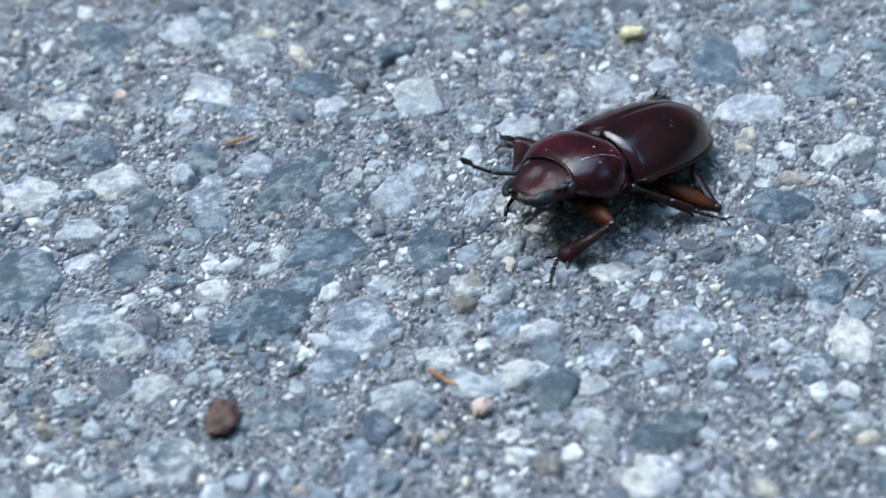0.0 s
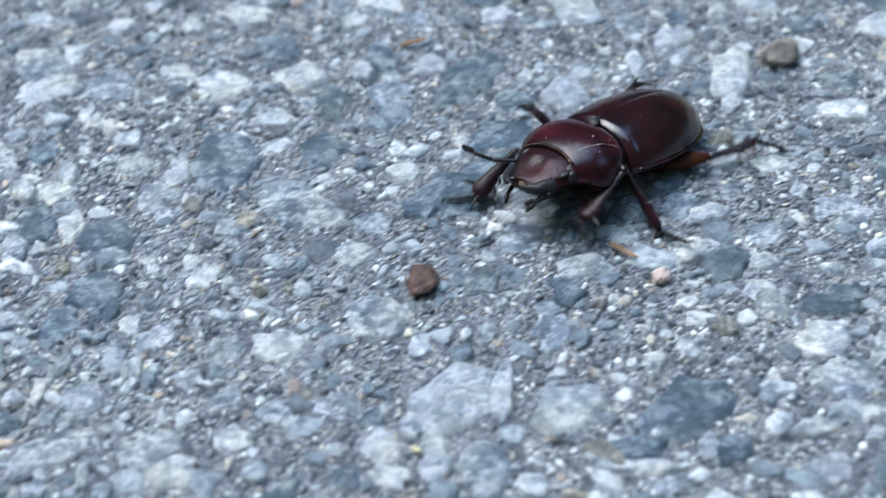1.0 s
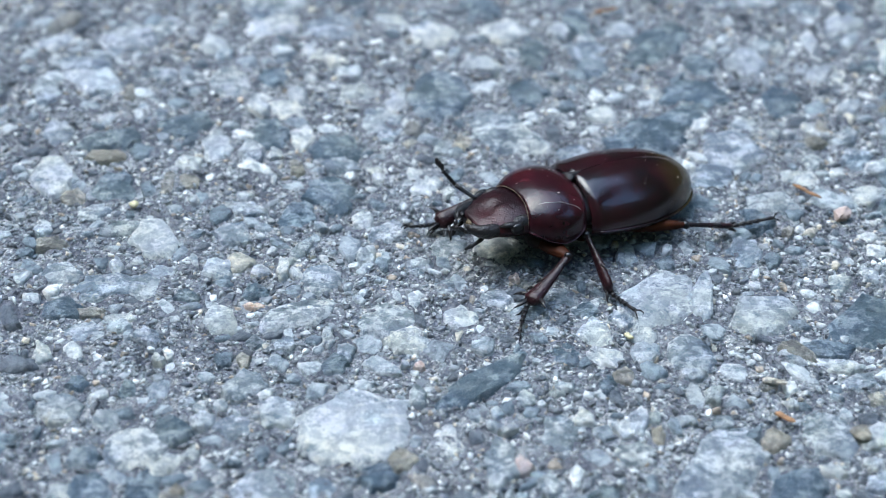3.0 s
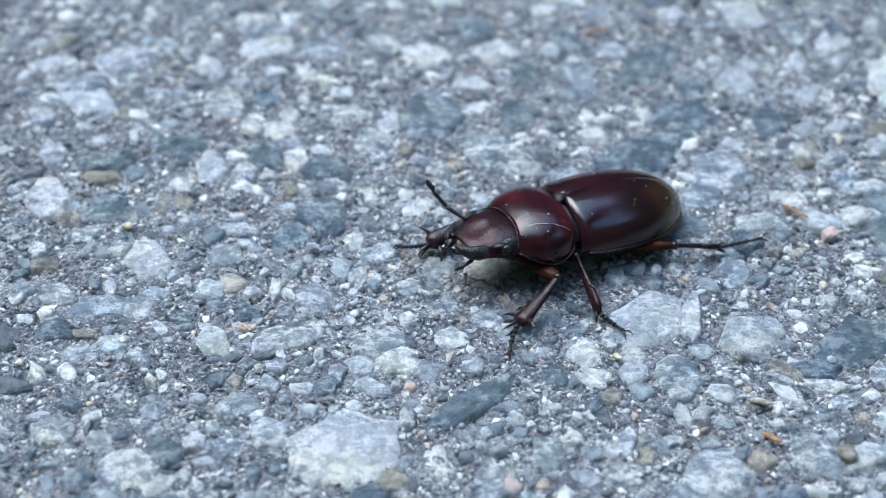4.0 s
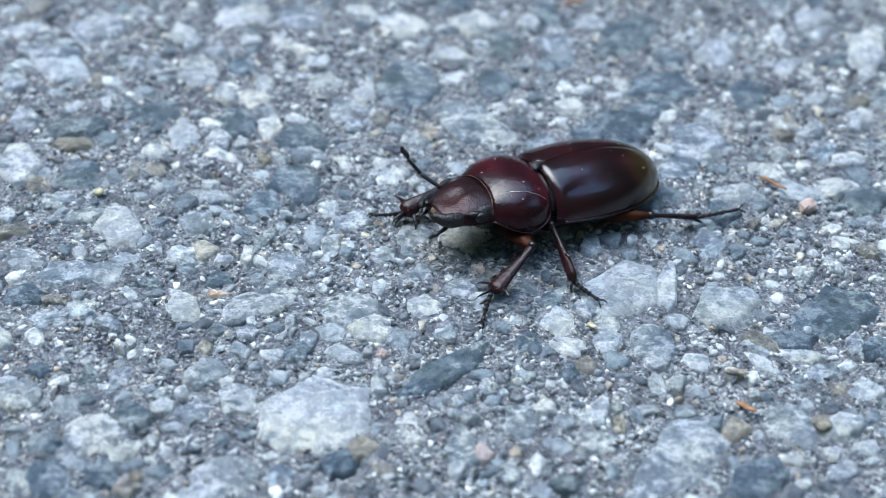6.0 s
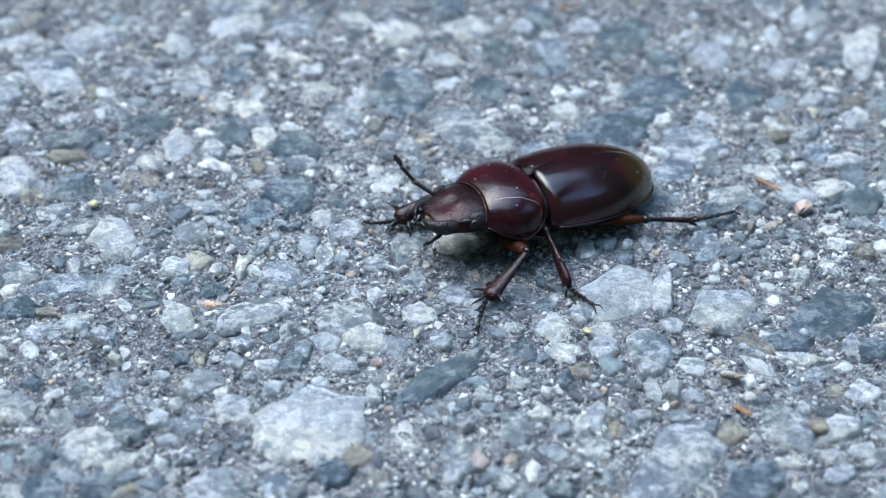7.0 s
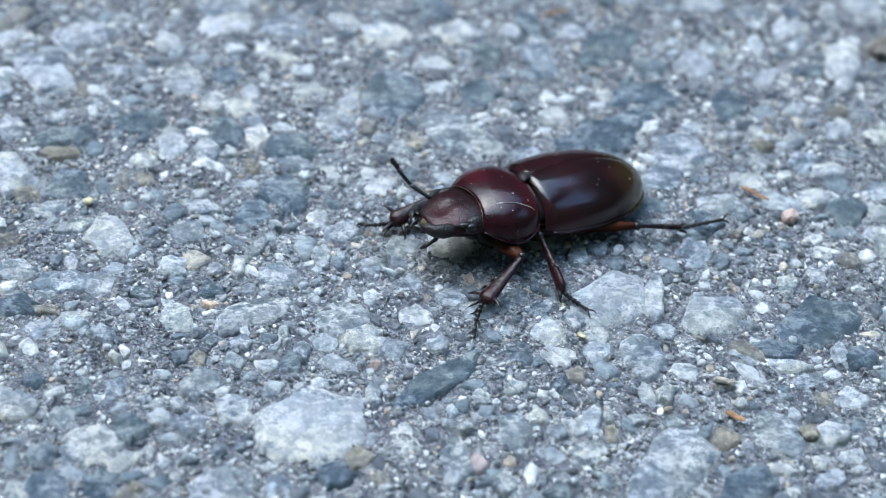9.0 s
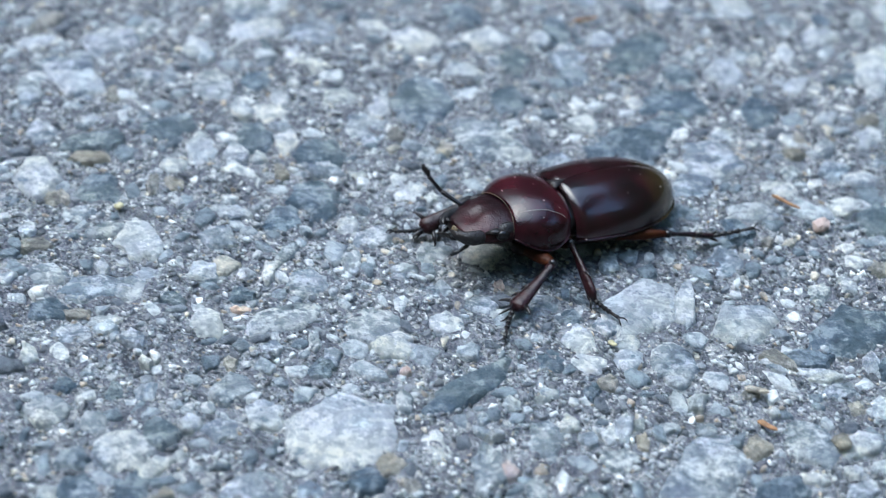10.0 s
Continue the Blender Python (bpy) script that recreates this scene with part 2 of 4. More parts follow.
# ---- building helpers ----
def part(name, bm, material, parent=None, label="", smooth=True):
    """Links a bmesh as one mesh object, under a thing or a part where one is given."""
    bmesh.ops.recalc_face_normals(bm, faces=bm.faces)
    me = bpy.data.meshes.new(name)
    bm.to_mesh(me)
    bm.free()
    me.materials.append(material)
    if smooth:
        me.shade_smooth()
    ob = new(name, me)
    if parent is not None:
        ob.parent = parent
    if label:
        ob["label"] = label
    return ob


def loft(bm, rings, cap=True, close=True):
    """A skin over rings of points; every ring has the same count."""
    vs = [[bm.verts.new(p) for p in r] for r in rings]
    n = len(rings[0])
    for a, b in zip(vs, vs[1:]):
        for i in range(n if close else n - 1):
            j = (i + 1) % n
            bm.faces.new((a[i], a[j], b[j], b[i]))
    if cap and close:
        bm.faces.new(vs[0][::-1])
        bm.faces.new(vs[-1])
    return vs


def tube(bm, points, radii, n=10, flat=1.0):
    """A round limb along points; flat squeezes it across its second axis."""
    pts = [Vector(p) for p in points]
    rings = []
    side = None
    for i, p in enumerate(pts):
        d = (pts[min(i + 1, len(pts) - 1)] - pts[max(i - 1, 0)]).normalized()
        ref = Vector((0, 0, 1)) if abs(d.z) < 0.9 else Vector((0, 1, 0))
        s = d.cross(ref).normalized() if side is None else (side - d * side.dot(d)).normalized()
        side = s
        u = s.cross(d)
        rings.append([p + (s * math.cos(a) * flat + u * math.sin(a)) * radii[i] for a in (2 * math.pi * k / n for k in range(n))])
    loft(bm, rings)


def scaled(bm):
    bmesh.ops.scale(bm, vec=(MM, MM, MM), verts=bm.verts)
    return bm


# ---- pavement ----
FINE_X, FINE_Y, FINE = (-100.0, 110.0), (-62.0, 112.0), 0.36


def value_noise(xs, ys, size, rng):
    """Smooth random heights from 0 to 1 on a lattice of that size, at all xs by ys."""
    u, v = (xs + 200.0) / size, (ys + 200.0) / size
    lattice = rng.random((int(400 / size) + 3, int(400 / size) + 3))
    i, j = u.astype(int), v.astype(int)
    fu, fv = u - i, v - j
    fu, fv = (fu * fu * (3 - 2 * fu))[:, None], (fv * fv * (3 - 2 * fv))[None, :]
    a, b = lattice[np.ix_(i, j)], lattice[np.ix_(i + 1, j)]
    c, d = lattice[np.ix_(i, j + 1)], lattice[np.ix_(i + 1, j + 1)]
    return (a * (1 - fu) + b * fu) * (1 - fv) + (c * (1 - fu) + d * fu) * fv


def mortar_heights(xs, ys):
    """The worn bitumen between the stones: rough, with small pits, in millimetres."""
    rng = np.random.default_rng(5)
    h = -0.16 + 0.30 * (value_noise(xs, ys, 7.0, rng) - 0.5)
    h += 0.46 * (value_noise(xs, ys, 2.3, rng) - 0.5) + 0.42 * (value_noise(xs, ys, 1.1, rng) - 0.5)
    h += 0.32 * (value_noise(xs, ys, 0.62, rng) - 0.5)
    pits = value_noise(xs, ys, 2.9, rng)
    return h - 1.1 * np.clip(pits - 0.80, 0, 1) / 0.2


fine_x, fine_y = np.arange(*FINE_X, FINE), np.arange(*FINE_Y, FINE)
mortar = mortar_heights(fine_x, fine_y)


def mortar_at(x, y):
    i = min(len(fine_x) - 1, max(0, int((x - FINE_X[0]) / FINE)))
    j = min(len(fine_y) - 1, max(0, int((y - FINE_Y[0]) / FINE)))
    return float(mortar[i, j])


def pavement_sheet():
    """One sheet out past the unseen ring: finely uneven where it is seen close, flat beyond."""
    far = np.array((160.0, 400.0, 2000.0, 12000.0, 60000.0))
    xs = np.concatenate((-far[::-1], fine_x, far))
    ys = np.concatenate((-far[::-1], fine_y, far))
    z = np.full((len(xs), len(ys)), 0.1)
    z[5:-5, 5:-5] = mortar
    verts = np.stack((np.repeat(xs, len(ys)), np.tile(ys, len(xs)), z.ravel()), 1) * MM
    i, j = np.meshgrid(np.arange(len(xs) - 1), np.arange(len(ys) - 1), indexing="ij")
    a = (i * len(ys) + j).ravel()
    quads = np.stack((a, a + len(ys), a + len(ys) + 1, a + 1), 1)
    me = bpy.data.meshes.new("pavement")
    me.vertices.add(len(verts))
    me.vertices.foreach_set("co", verts.astype(np.float32).ravel())
    me.loops.add(4 * len(quads))
    me.polygons.add(len(quads))
    me.loops.foreach_set("vertex_index", quads.astype(np.int32).ravel())
    me.polygons.foreach_set("loop_start", np.arange(0, 4 * len(quads), 4, dtype=np.int32))
    me.update(calc_edges=True)
    me.materials.append(BINDER)
    me.shade_smooth()
    return new("pavement", me)


pavement = pavement_sheet()
tagged(pavement, "worn grey asphalt pavement with pale exposed aggregate", "pavement", kind="structure")

# An unseen ring round the road, in place of trees, added to close the horizon and shape light and reflections;
# it is lowest beyond the beetle's flank, where an added dark strip hangs over the gap.
GAP = radians(-22)


def ring_top(a):
    """Height of the unseen ring, in metres, in that direction, set to shape shade and reflections."""
    uneven = 1 + 0.07 * math.sin(5 * a) + 0.06 * math.sin(17 * a + 1) + 0.05 * math.sin(31 * a)
    return (12.5 * (1 + 1.3 * max(0.0, -math.sin(a))) - 12.5 * math.exp(-((math.remainder(a - GAP, 2 * math.pi) / 0.36) ** 2)) - 5.0 * math.exp(-((math.remainder(a - radians(148), 2 * math.pi) / 0.65) ** 2))) * uneven


bm = bmesh.new()
loft(bm, [[Vector((math.cos(a) * 9, math.sin(a) * 9, h * ring_top(a))) for a in (2 * math.pi * k / 144 for k in range(144))] for h in (0.0, 0.4, 0.75, 1.0)], cap=False)
blocker_ring = part("backdrop", bm, BLOCKER)
tagged(blocker_ring, "unseen dark green ring added around, in place of trees, to block light", "backdrop", kind="structure")
# unseen strip over the gap, added to split the wing case reflection with dark
bm = bmesh.new()
rings = []
for k in range(15):
    t = k / 14
    a = GAP - 1.0 + 2.0 * t
    thick = 0.25 + 0.75 * math.sin(math.pi * t) + 0.18 * math.sin(k * 2.7)
    up = radians(63 + 2.0 * math.sin(k * 1.9))
    rings.append([Vector((math.cos(a) * r, math.sin(a) * r, z)) for r, z in ((9 * math.cos(up + b * thick * 0.15) + 0.3 * c, 9 * math.sin(up + b * thick * 0.15)) for b, c in ((-1, 0), (-0.3, 1), (0.6, 1), (1, 0), (0.4, -1), (-0.6, -1)))])
loft(bm, rings)
reflection_strip = part("backdrop_reflection_strip", bm, BLOCKER)
tagged(reflection_strip, "unseen dark strip added overhead to darken a band of the shell's reflection", "backdrop", kind="structure")


# ---- the beetle: x forward, y to its left, z up, in millimetres, feet at z = 0 ----
beetle = new("stag_beetle")
tagged(beetle, "glossy dark mahogany female stag beetle standing on the asphalt", "beetle")


def shelled(bm):
    """To true size, with the body's own proportions."""
    bmesh.ops.scale(bm, vec=(1.03 * MM, 1.055 * MM, 0.945 * MM), verts=bm.verts)
    return bm


def smooth_table(table, x):
    """A soft curve through a short table of (x, value)."""
    xs = [r[0] for r in table]
    ys = [r[1] for r in table]
    i = max(0, min(len(xs) - 2, sum(1 for v in xs[1:-1] if v <= x)))
    t = min(1.0, max(0.0, (x - xs[i]) / (xs[i + 1] - xs[i])))
    def slope(k):
        if k == 0:
            return (ys[1] - ys[0]) / (xs[1] - xs[0])
        if k == len(xs) - 1:
            return (ys[-1] - ys[-2]) / (xs[-1] - xs[-2])
        return (ys[k + 1] - ys[k - 1]) / (xs[k + 1] - xs[k - 1])
    d = xs[i + 1] - xs[i]
    h00, h10, h01, h11 = 2 * t**3 - 3 * t**2 + 1, t**3 - 2 * t**2 + t, -2 * t**3 + 3 * t**2, t**3 - t**2
    return h00 * ys[i] + h10 * d * slope(i) + h01 * ys[i + 1] + h11 * d * slope(i + 1)


FLANK = radians(80)
ELYTRA_FRONT, ELYTRA_BACK = 2.1, -16.8


def elytra_width(s):
    """Half the width of both wing cases at s, 0 at the base and 1 at the tip."""
    base = 0.95 + 0.05 * math.sin(min(s / 0.3, 1) * math.pi / 2)
    end = max(0.0, 1 - max(0.0, (s - 0.28) / 0.72) ** 2.25) ** 0.6
    front = min(1.0, 0.90 + 0.10 * math.sqrt(min(s / 0.05, 1.0)))
    return 7.25 * base * end * front


def elytra_top(s):
    if s < 0.36:
        return 9.5 - 0.9 * ((0.36 - s) / 0.36) ** 2
    return 3.9 + 5.6 * max(0.0, 1 - ((s - 0.36) / 0.64) ** 2.5) ** 0.62


def wing_case(side):
    bm = bmesh.new()
    rings = []
    steps = 44
    for k in range(steps + 1):
        s = 1 - (1 - k / steps) ** 1.0
        s = 0.5 - 0.5 * math.cos(math.pi * min(s, 0.9995)) * 1.0 if k > steps * 0.5 else s
        x = ELYTRA_FRONT + (ELYTRA_BACK - ELYTRA_FRONT) * s
        w, top = elytra_width(s), elytra_top(s)
        edge = 3.2 + 0.25 * (1 - s)
        ring = []
        for j in range(23):
            a = min(j, 20) / 20 * FLANK
            if j <= 20:
                y = w * (math.sin(a) / math.sin(FLANK)) ** 0.92 if j else 0.05
                z = edge + (top - edge) * (math.cos(a) ** 0.82 - math.cos(FLANK) ** 0.82) / (1 - math.cos(FLANK) ** 0.82)
                if j == 0:
                    z -= 0.12
            elif j == 21:
                y, z = w * 0.97, edge - 0.75
            else:
                y, z = w * 0.82, edge - 1.1
            # front margin rolls down towards the waist
            roll = max(0.0, 1 - s / 0.02)
            ring.append(Vector((x + 0.25 * (1 - math.cos(a)) * roll, side * max(y, 0.05), z - 0.5 * roll)))
        rings.append(ring)
    loft(bm, rings, close=False)
    return part("wing_case", shelled(bm), SHELL, beetle)


for side in (1, -1):
    wing_case(side)

# pale side rim of the wing cases, where the edge turns under
for side in (1, -1):
    bm = bmesh.new()
    pts, rad = [], []
    for k in range(40):
        s = 0.03 + 0.955 * k / 39
        pts.append((ELYTRA_FRONT + (ELYTRA_BACK - ELYTRA_FRONT) * s, side * (elytra_width(s) + 0.06), 3.15 + 0.25 * (1 - s)))
        rad.append(0.2)
    tube(bm, pts, rad, 6)
    part("side_rim", shelled(bm), SHELL, beetle)

# scutellum
bm = bmesh.new()
loft(bm, [[Vector((2.9 - 2.3 * t, y * (1 - t) * 1.0, 8.4 + 0.3 * t + z)) for y, z in ((-1.15, -0.3), (-0.9, 0.08), (0, 0.2), (0.9, 0.08), (1.15, -0.3))] for t in (0, 0.35, 0.7, 0.95)])
part("scutellum", shelled(bm), JAW, beetle)

# pronotum
PRO_W = ((2.3, 4.6), (3.0, 5.9), (4.6, 6.75), (6.4, 6.9), (8.0, 6.35), (9.2, 5.3), (10.0, 4.5))
PRO_T = ((2.3, 7.7), (3.0, 8.3), (5.0, 8.8), (7.3, 8.5), (9.1, 7.75), (10.0, 7.15))


def shield_ring(x, w, top, edge, bow, drop=0.0, n=28, low=0.0):
    ring = []
    for j in range(n + 1):
        a = (j / n - 0.5) * math.pi
        sy, cz = math.sin(a), max(0.0, math.cos(a))
        y = w * math.copysign(abs(sy) ** 0.9, sy)
        z = edge + (top - edge) * cz**0.74 - drop
        if j in (0, n):
            y *= 1.025
        if j in (1, n - 1):
            z -= 0.10
        ring.append(Vector((x + bow * (y / max(w, 0.1)) ** 2, y, z)))
    for y in (0.85, 0.0, -0.85):
        ring.append(Vector((x + bow * y * y, y * w, edge - 0.9 - low)))
    return ring


bm = bmesh.new()
rings = [shield_ring(2.45, 5.3, 7.5, 4.0, 0.25)]
for k in range(25):
    x = 2.3 + 7.7 * k / 24
    t = (x - 2.3) / 7.7
    rings.append(shield_ring(x, smooth_table(PRO_W, x), smooth_table(PRO_T, x), 4.6 - 1.4 * math.sin(math.pi * t) ** 1.2 - 0.5 * t, 0.35 * (1 - t) + 0.8 * t * t))
rings.append(shield_ring(9.85, 4.2, 6.7, 4.3, 0.7))
loft(bm, rings)
part("pronotum", shelled(bm), SHIELD, beetle)

# raised margin along the sides and the back of the pronotum
bm = bmesh.new()
sides = {}
for side in (1, -1):
    sides[side] = []
    for k in range(22):
        x = 2.35 + 7.6 * k / 21
        t = (x - 2.3) / 7.7
        w = smooth_table(PRO_W, x) * 1.02
        sides[side].append((x + 0.35 * (1 - t) + 0.8 * t * t, side * w, 4.62 - 1.4 * math.sin(math.pi * t) ** 1.2 - 0.5 * t))
back = [tuple(v) for v in shield_ring(2.32, 4.62, 7.7, 4.62, 0.35)[1:28]]
tube(bm, sides[-1][::-1] + back + sides[1], [0.12] * (len(back) + 44), 6)
part("margin", shelled(bm), SHIELD, beetle)

# black waist between the shield and the wing cases
bm = bmesh.new()
loft(bm, [[Vector((x, w * math.cos(a), 4.6 + 2.9 * math.sin(a))) for a in (2 * math.pi * i / 24 for i in range(24))] for x, w in ((0.8, 5.4), (1.8, 5.3), (3.4, 5.0), (4.2, 4.6))])
part("waist", shelled(bm), BLACK, beetle)

# bristle fringe along the front of the pronotum, and the pale crease across it, a thin tube with a tuft in front
bm = bmesh.new()
front = shield_ring(10.03, 4.53, 7.17, 4.1, 0.8)[1:28]
tube(bm, front, [0.02 + 0.05 * abs(math.sin(k * 2.3)) * abs(math.sin(k * 0.9 + 1)) + (0.09 if k == 20 else 0) for k in range(len(front))], 6)
part("bristle_fringe", shelled(bm), FRINGE, beetle)
bm = bmesh.new()
pts = []
for k in range(12):
    y = 3.0 + 2.7 * k / 11
    x = 9.7 - 5.5 * k / 11 + 0.12 * math.sin(k * 1.7)
    w, top = smooth_table(PRO_W, x), smooth_table(PRO_T, x)
    a = math.asin(min(0.999, (y / w) ** (1 / 0.9)))
    pts.append((x, y, 3.85 + (top - 3.85) * math.cos(a) ** 0.74 + 0.015))
tube(bm, pts, [0.16, 0.12, 0.06] + [0.035] * (len(pts) - 3), 5)
part("crease_tuft", shelled(bm), DUST, beetle, "fine pale crease line on the shell with a tuft at its front")

# head
HEAD_W = ((9.0, 4.1), (10.6, 4.55), (12.4, 4.4), (14.0, 3.85), (15.4, 3.2), (16.6, 2.2))
HEAD_T = ((9.0, 6.6), (10.6, 6.75), (12.4, 6.45), (14.0, 5.9), (15.4, 5.3), (16.6, 4.7))
bm = bmesh.new()
rings = []
for k in range(19):
    x = 9.0 + 7.6 * k / 18
    w, top = smooth_table(HEAD_W, x), smooth_table(HEAD_T, x)
    ring = shield_ring(x, w, top, 4.2 - 0.2 * k / 18, -0.1)
    for v in ring[:29]:
        v.z += 0.22 * math.exp(-((v.x - 12.9) ** 2 + (abs(v.y) - 1.1) ** 2) / 0.5) - 0.3 * math.exp(-((v.x - 14.2) ** 2 + v.y**2) / 1.6)
    rings.append(ring)
loft(bm, rings)
head = part("head", shelled(bm), HEADSHELL, beetle)

for side in (1, -1):
    bm = bmesh.new()
    bmesh.ops.create_uvsphere(bm, u_segments=14, v_segments=10, radius=0.85)
    bmesh.ops.scale(bm, vec=(1.1, 0.6, 0.9), verts=bm.verts)
    bmesh.ops.translate(bm, vec=(12.3, side * 4.35, 4.9), verts=bm.verts)
    part("eye", shelled(bm), BLACK, head)
    bm = bmesh.new()
    bmesh.ops.create_uvsphere(bm, u_segments=16, v_segments=10, radius=1.0)
    bmesh.ops.scale(bm, vec=(1.8, 0.95, 1.45), verts=bm.verts)
    bmesh.ops.translate(bm, vec=(11.2, side * 3.5, 4.75), verts=bm.verts)
    part("temple", shelled(bm), JAW, head)
    # brow: a flat lobe over the eye, and the rim of the face in front of it
    bm = bmesh.new()
    tube(bm, [(12.2, side * 4.0, 5.25), (12.8, side * 4.0, 5.4), (13.5, side * 3.75, 5.3), (14.3, side * 3.3, 5.0)], (0.15, 0.36, 0.34, 0.12), 10, 1.3)
    part("brow", shelled(bm), JAW, head)
    # mandible: a short hooked jaw with one inner tooth
    bm = bmesh.new()
    tube(bm, [(13.2, side * 3.1, 4.35), (14.4, side * 2.95, 4.2), (15.5, side * 2.85, 4.15), (16.6, side * 2.45, 4.2), (17.5, side * 1.7, 4.4), (17.95, side * 0.75, 4.7)], (0.4, 1.02, 1.1, 0.9, 0.56, 0.08), 10, 0.75)
    tube(bm, [(16.6, side * 2.2, 4.3), (16.85, side * 1.5, 4.5), (16.95, side * 1.05, 4.75)], (0.5, 0.32, 0.05), 8)
    part("mandible", shelled(bm), JAW, head)
    # palp: three small joints under the jaw
    bm = bmesh.new()
    tube(bm, [(14.8, side * 1.6, 3.2), (15.9, side * 2.2, 2.7), (16.1, side * 2.25, 2.65), (17.1, side * 2.2, 2.0), (17.25, side * 2.15, 1.9), (17.9, side * 1.7, 1.2)], (0.28, 0.22, 0.3, 0.22, 0.32, 0.2), 8)
    part("palp", shelled(bm), BLACK, head)

bm = bmesh.new()
loft(bm, [[Vector((x, y, z)) for y, z in ((-w, t - 0.7), (-w, t - 0.1), (0, t), (w, t - 0.1), (w, t - 0.7), (0, t - 1.1))] for x, w, t in ((16.3, 0.7, 4.5), (16.7, 0.5, 4.4), (16.95, 0.3, 4.28))])
part("upper_lip", shelled(bm), LIP, head, "tan bristly upper lip")


def antenna(side):
    """An elbowed feeler with a short three-plated club, from its root at the origin, straight ahead along x."""
    bm = bmesh.new()
    tube(bm, [(0, 0, 0), (0.5, 0, 0.02), (2.6, 0, 0.2), (3.2, 0, 0.3)], (0.3, 0.26, 0.3, 0.34), 8)
    x, z = 3.3, 0.3
    pts, rad = [], []
    for k in range(5):
        pts += [(x, 0, z), (x + 0.3, 0, z + 0.14), (x + 0.46, 0, z + 0.2)]
        rad += [0.22, 0.31, 0.2]
        x, z = x + 0.47, z + 0.2
    tube(bm, pts, rad, 8)
    for k in range(3):
        tube(bm, [(x, 0, z), (x + 0.18, 0, z + 0.3), (x + 0.45, side * 0.1, z + 0.75), (x + 0.5, side * 0.1, z + 0.85)], (0.2, 0.32, 0.3, 0.12), 8, 0.7)
        x, z = x + 0.43, z + 0.18
    return part("antenna", scaled(bm), BLACK, head)


antenna_left, antenna_right = antenna(1), antenna(-1)

# abdomen and chest below the shell
bm = bmesh.new()
rings = []
for k in range(17):
    t = k / 16
    x = 10.2 - 24.4 * t
    w = 6.4 * max(0.02, math.sin(math.pi * min(1, 0.09 + 0.88 * t))) ** 0.45 * (1 - 0.34 * math.exp(-(((x - 2.6) / 2.2) ** 2)))
    low = 1.0 + 1.3 * abs(t - 0.4) + 0.9 * max(0.0, t - 0.75) * 4
    rings.append([Vector((x, w * math.cos(a), 3.7 + (3.7 - low) * math.sin(a) * (0.55 if math.sin(a) > 0 else 1.0))) for a in (2 * math.pi * i / 20 for i in range(20))])
loft(bm, rings)
part("underside", shelled(bm), BELLY, beetle)


# legs at rest: hip, knee, end of the shin, claws
LEGS = {
    "LF": ((8.2, 3.2, 1.2), (7.54, 9.22, 2.05), (14.44, 11.73, -1.91), (19.1, 15.5, -3.9)),
    "LM": ((2.6, 2.4, 1.2), (3.23, 6.61, 2.71), (4.08, 14.61, -0.97), (2.6, 19.8, -2.4)),
    "LH": ((-3.0, 3.8, 1.2), (-11.4, 8.36, 2.19), (-17.73, 10.3, 1.75), (-25.3, 10.6, 1.65)),
    "RF": ((8.2, -3.2, 1.2), (10.4, -7.2, 2.6), (17.2, -7.94, -0.84), (21.6, -9.7, -2.4)),
    "RM": ((2.6, -2.4, 1.2), (0.4, -6.4, 2.4), (-3.0, -13.0, 0.3), (-5.5, -17.5, -0.4)),
    "RH": ((-3.0, -3.8, 1.2), (-9.5, -8.0, 2.2), (-14.5, -11.5, 1.6), (-20.5, -14.0, 1.2)),
}


def frame_of(origin, ahead, up):
    x = ahead.normalized()
    y = up.cross(x).normalized()
    z = x.cross(y)
    m = Matrix((x, y, z)).transposed().to_4x4()
    m.translation = origin
    return m


def thigh_mesh(length, front):
    bm = bmesh.new()
    n = 9
    tube(bm, [(length * k / n, 0, 0) for k in range(n + 1)], [0.4 + (0.7 if front else 0.85) * math.sin(math.pi * min(1, 0.12 + 0.86 * k / n)) ** 0.8 for k in range(n + 1)], 12, 0.7)
    return scaled(bm)


def shin_radius(kind, t):
    """Half the breadth of a shin: the front one is a broad digging blade."""
    if kind == "F":
        return 0.52 + 0.95 * t**1.5
    return 0.46 + (0.55 if kind == "M" else 0.22) * math.sin(math.pi * 0.62 * t) ** 2


def shin_mesh(length, kind):
    bm = bmesh.new()
    n = 12
    tube(bm, [(length * k / n, 0, 0.12 * math.sin(math.pi * k / n)) for k in range(n + 1)], [(shin_radius(kind, k / n) + (0.12 if k == 1 else 0)) * (0.5 if k == n else 1.0) for k in range(n + 1)], 12, 0.6)
    return scaled(bm)


def spine(parent, length, kind, at, size, side):
    """A thorn on the edge of a shin, or a curved spur at its end (at = 1)."""
    r = shin_radius(kind, at)
    bm = bmesh.new()
    x = length * at
    if at < 1:
        tube(bm, [(x - 0.35, 0, side * r * 0.5), (x + 0.1, 0, side * (r + size * 0.35)), (x + 0.4, 0, side * (r + size * 0.62)), (x + 0.75, 0, side * (r + size * 0.75))], (0.36, 0.26, 0.14, 0.02), 7)
    else:
        tube(bm, [(x - 0.4, side * 0.25, -0.2), (x + 0.5 * size, side * 0.5, -0.35), (x + 1.0 * size, side * 0.62, -0.6), (x + 1.3 * size, side * 0.5, -0.95)], (0.26, 0.2, 0.12, 0.02), 7)
    part("spine", scaled(bm), BLACK, parent)


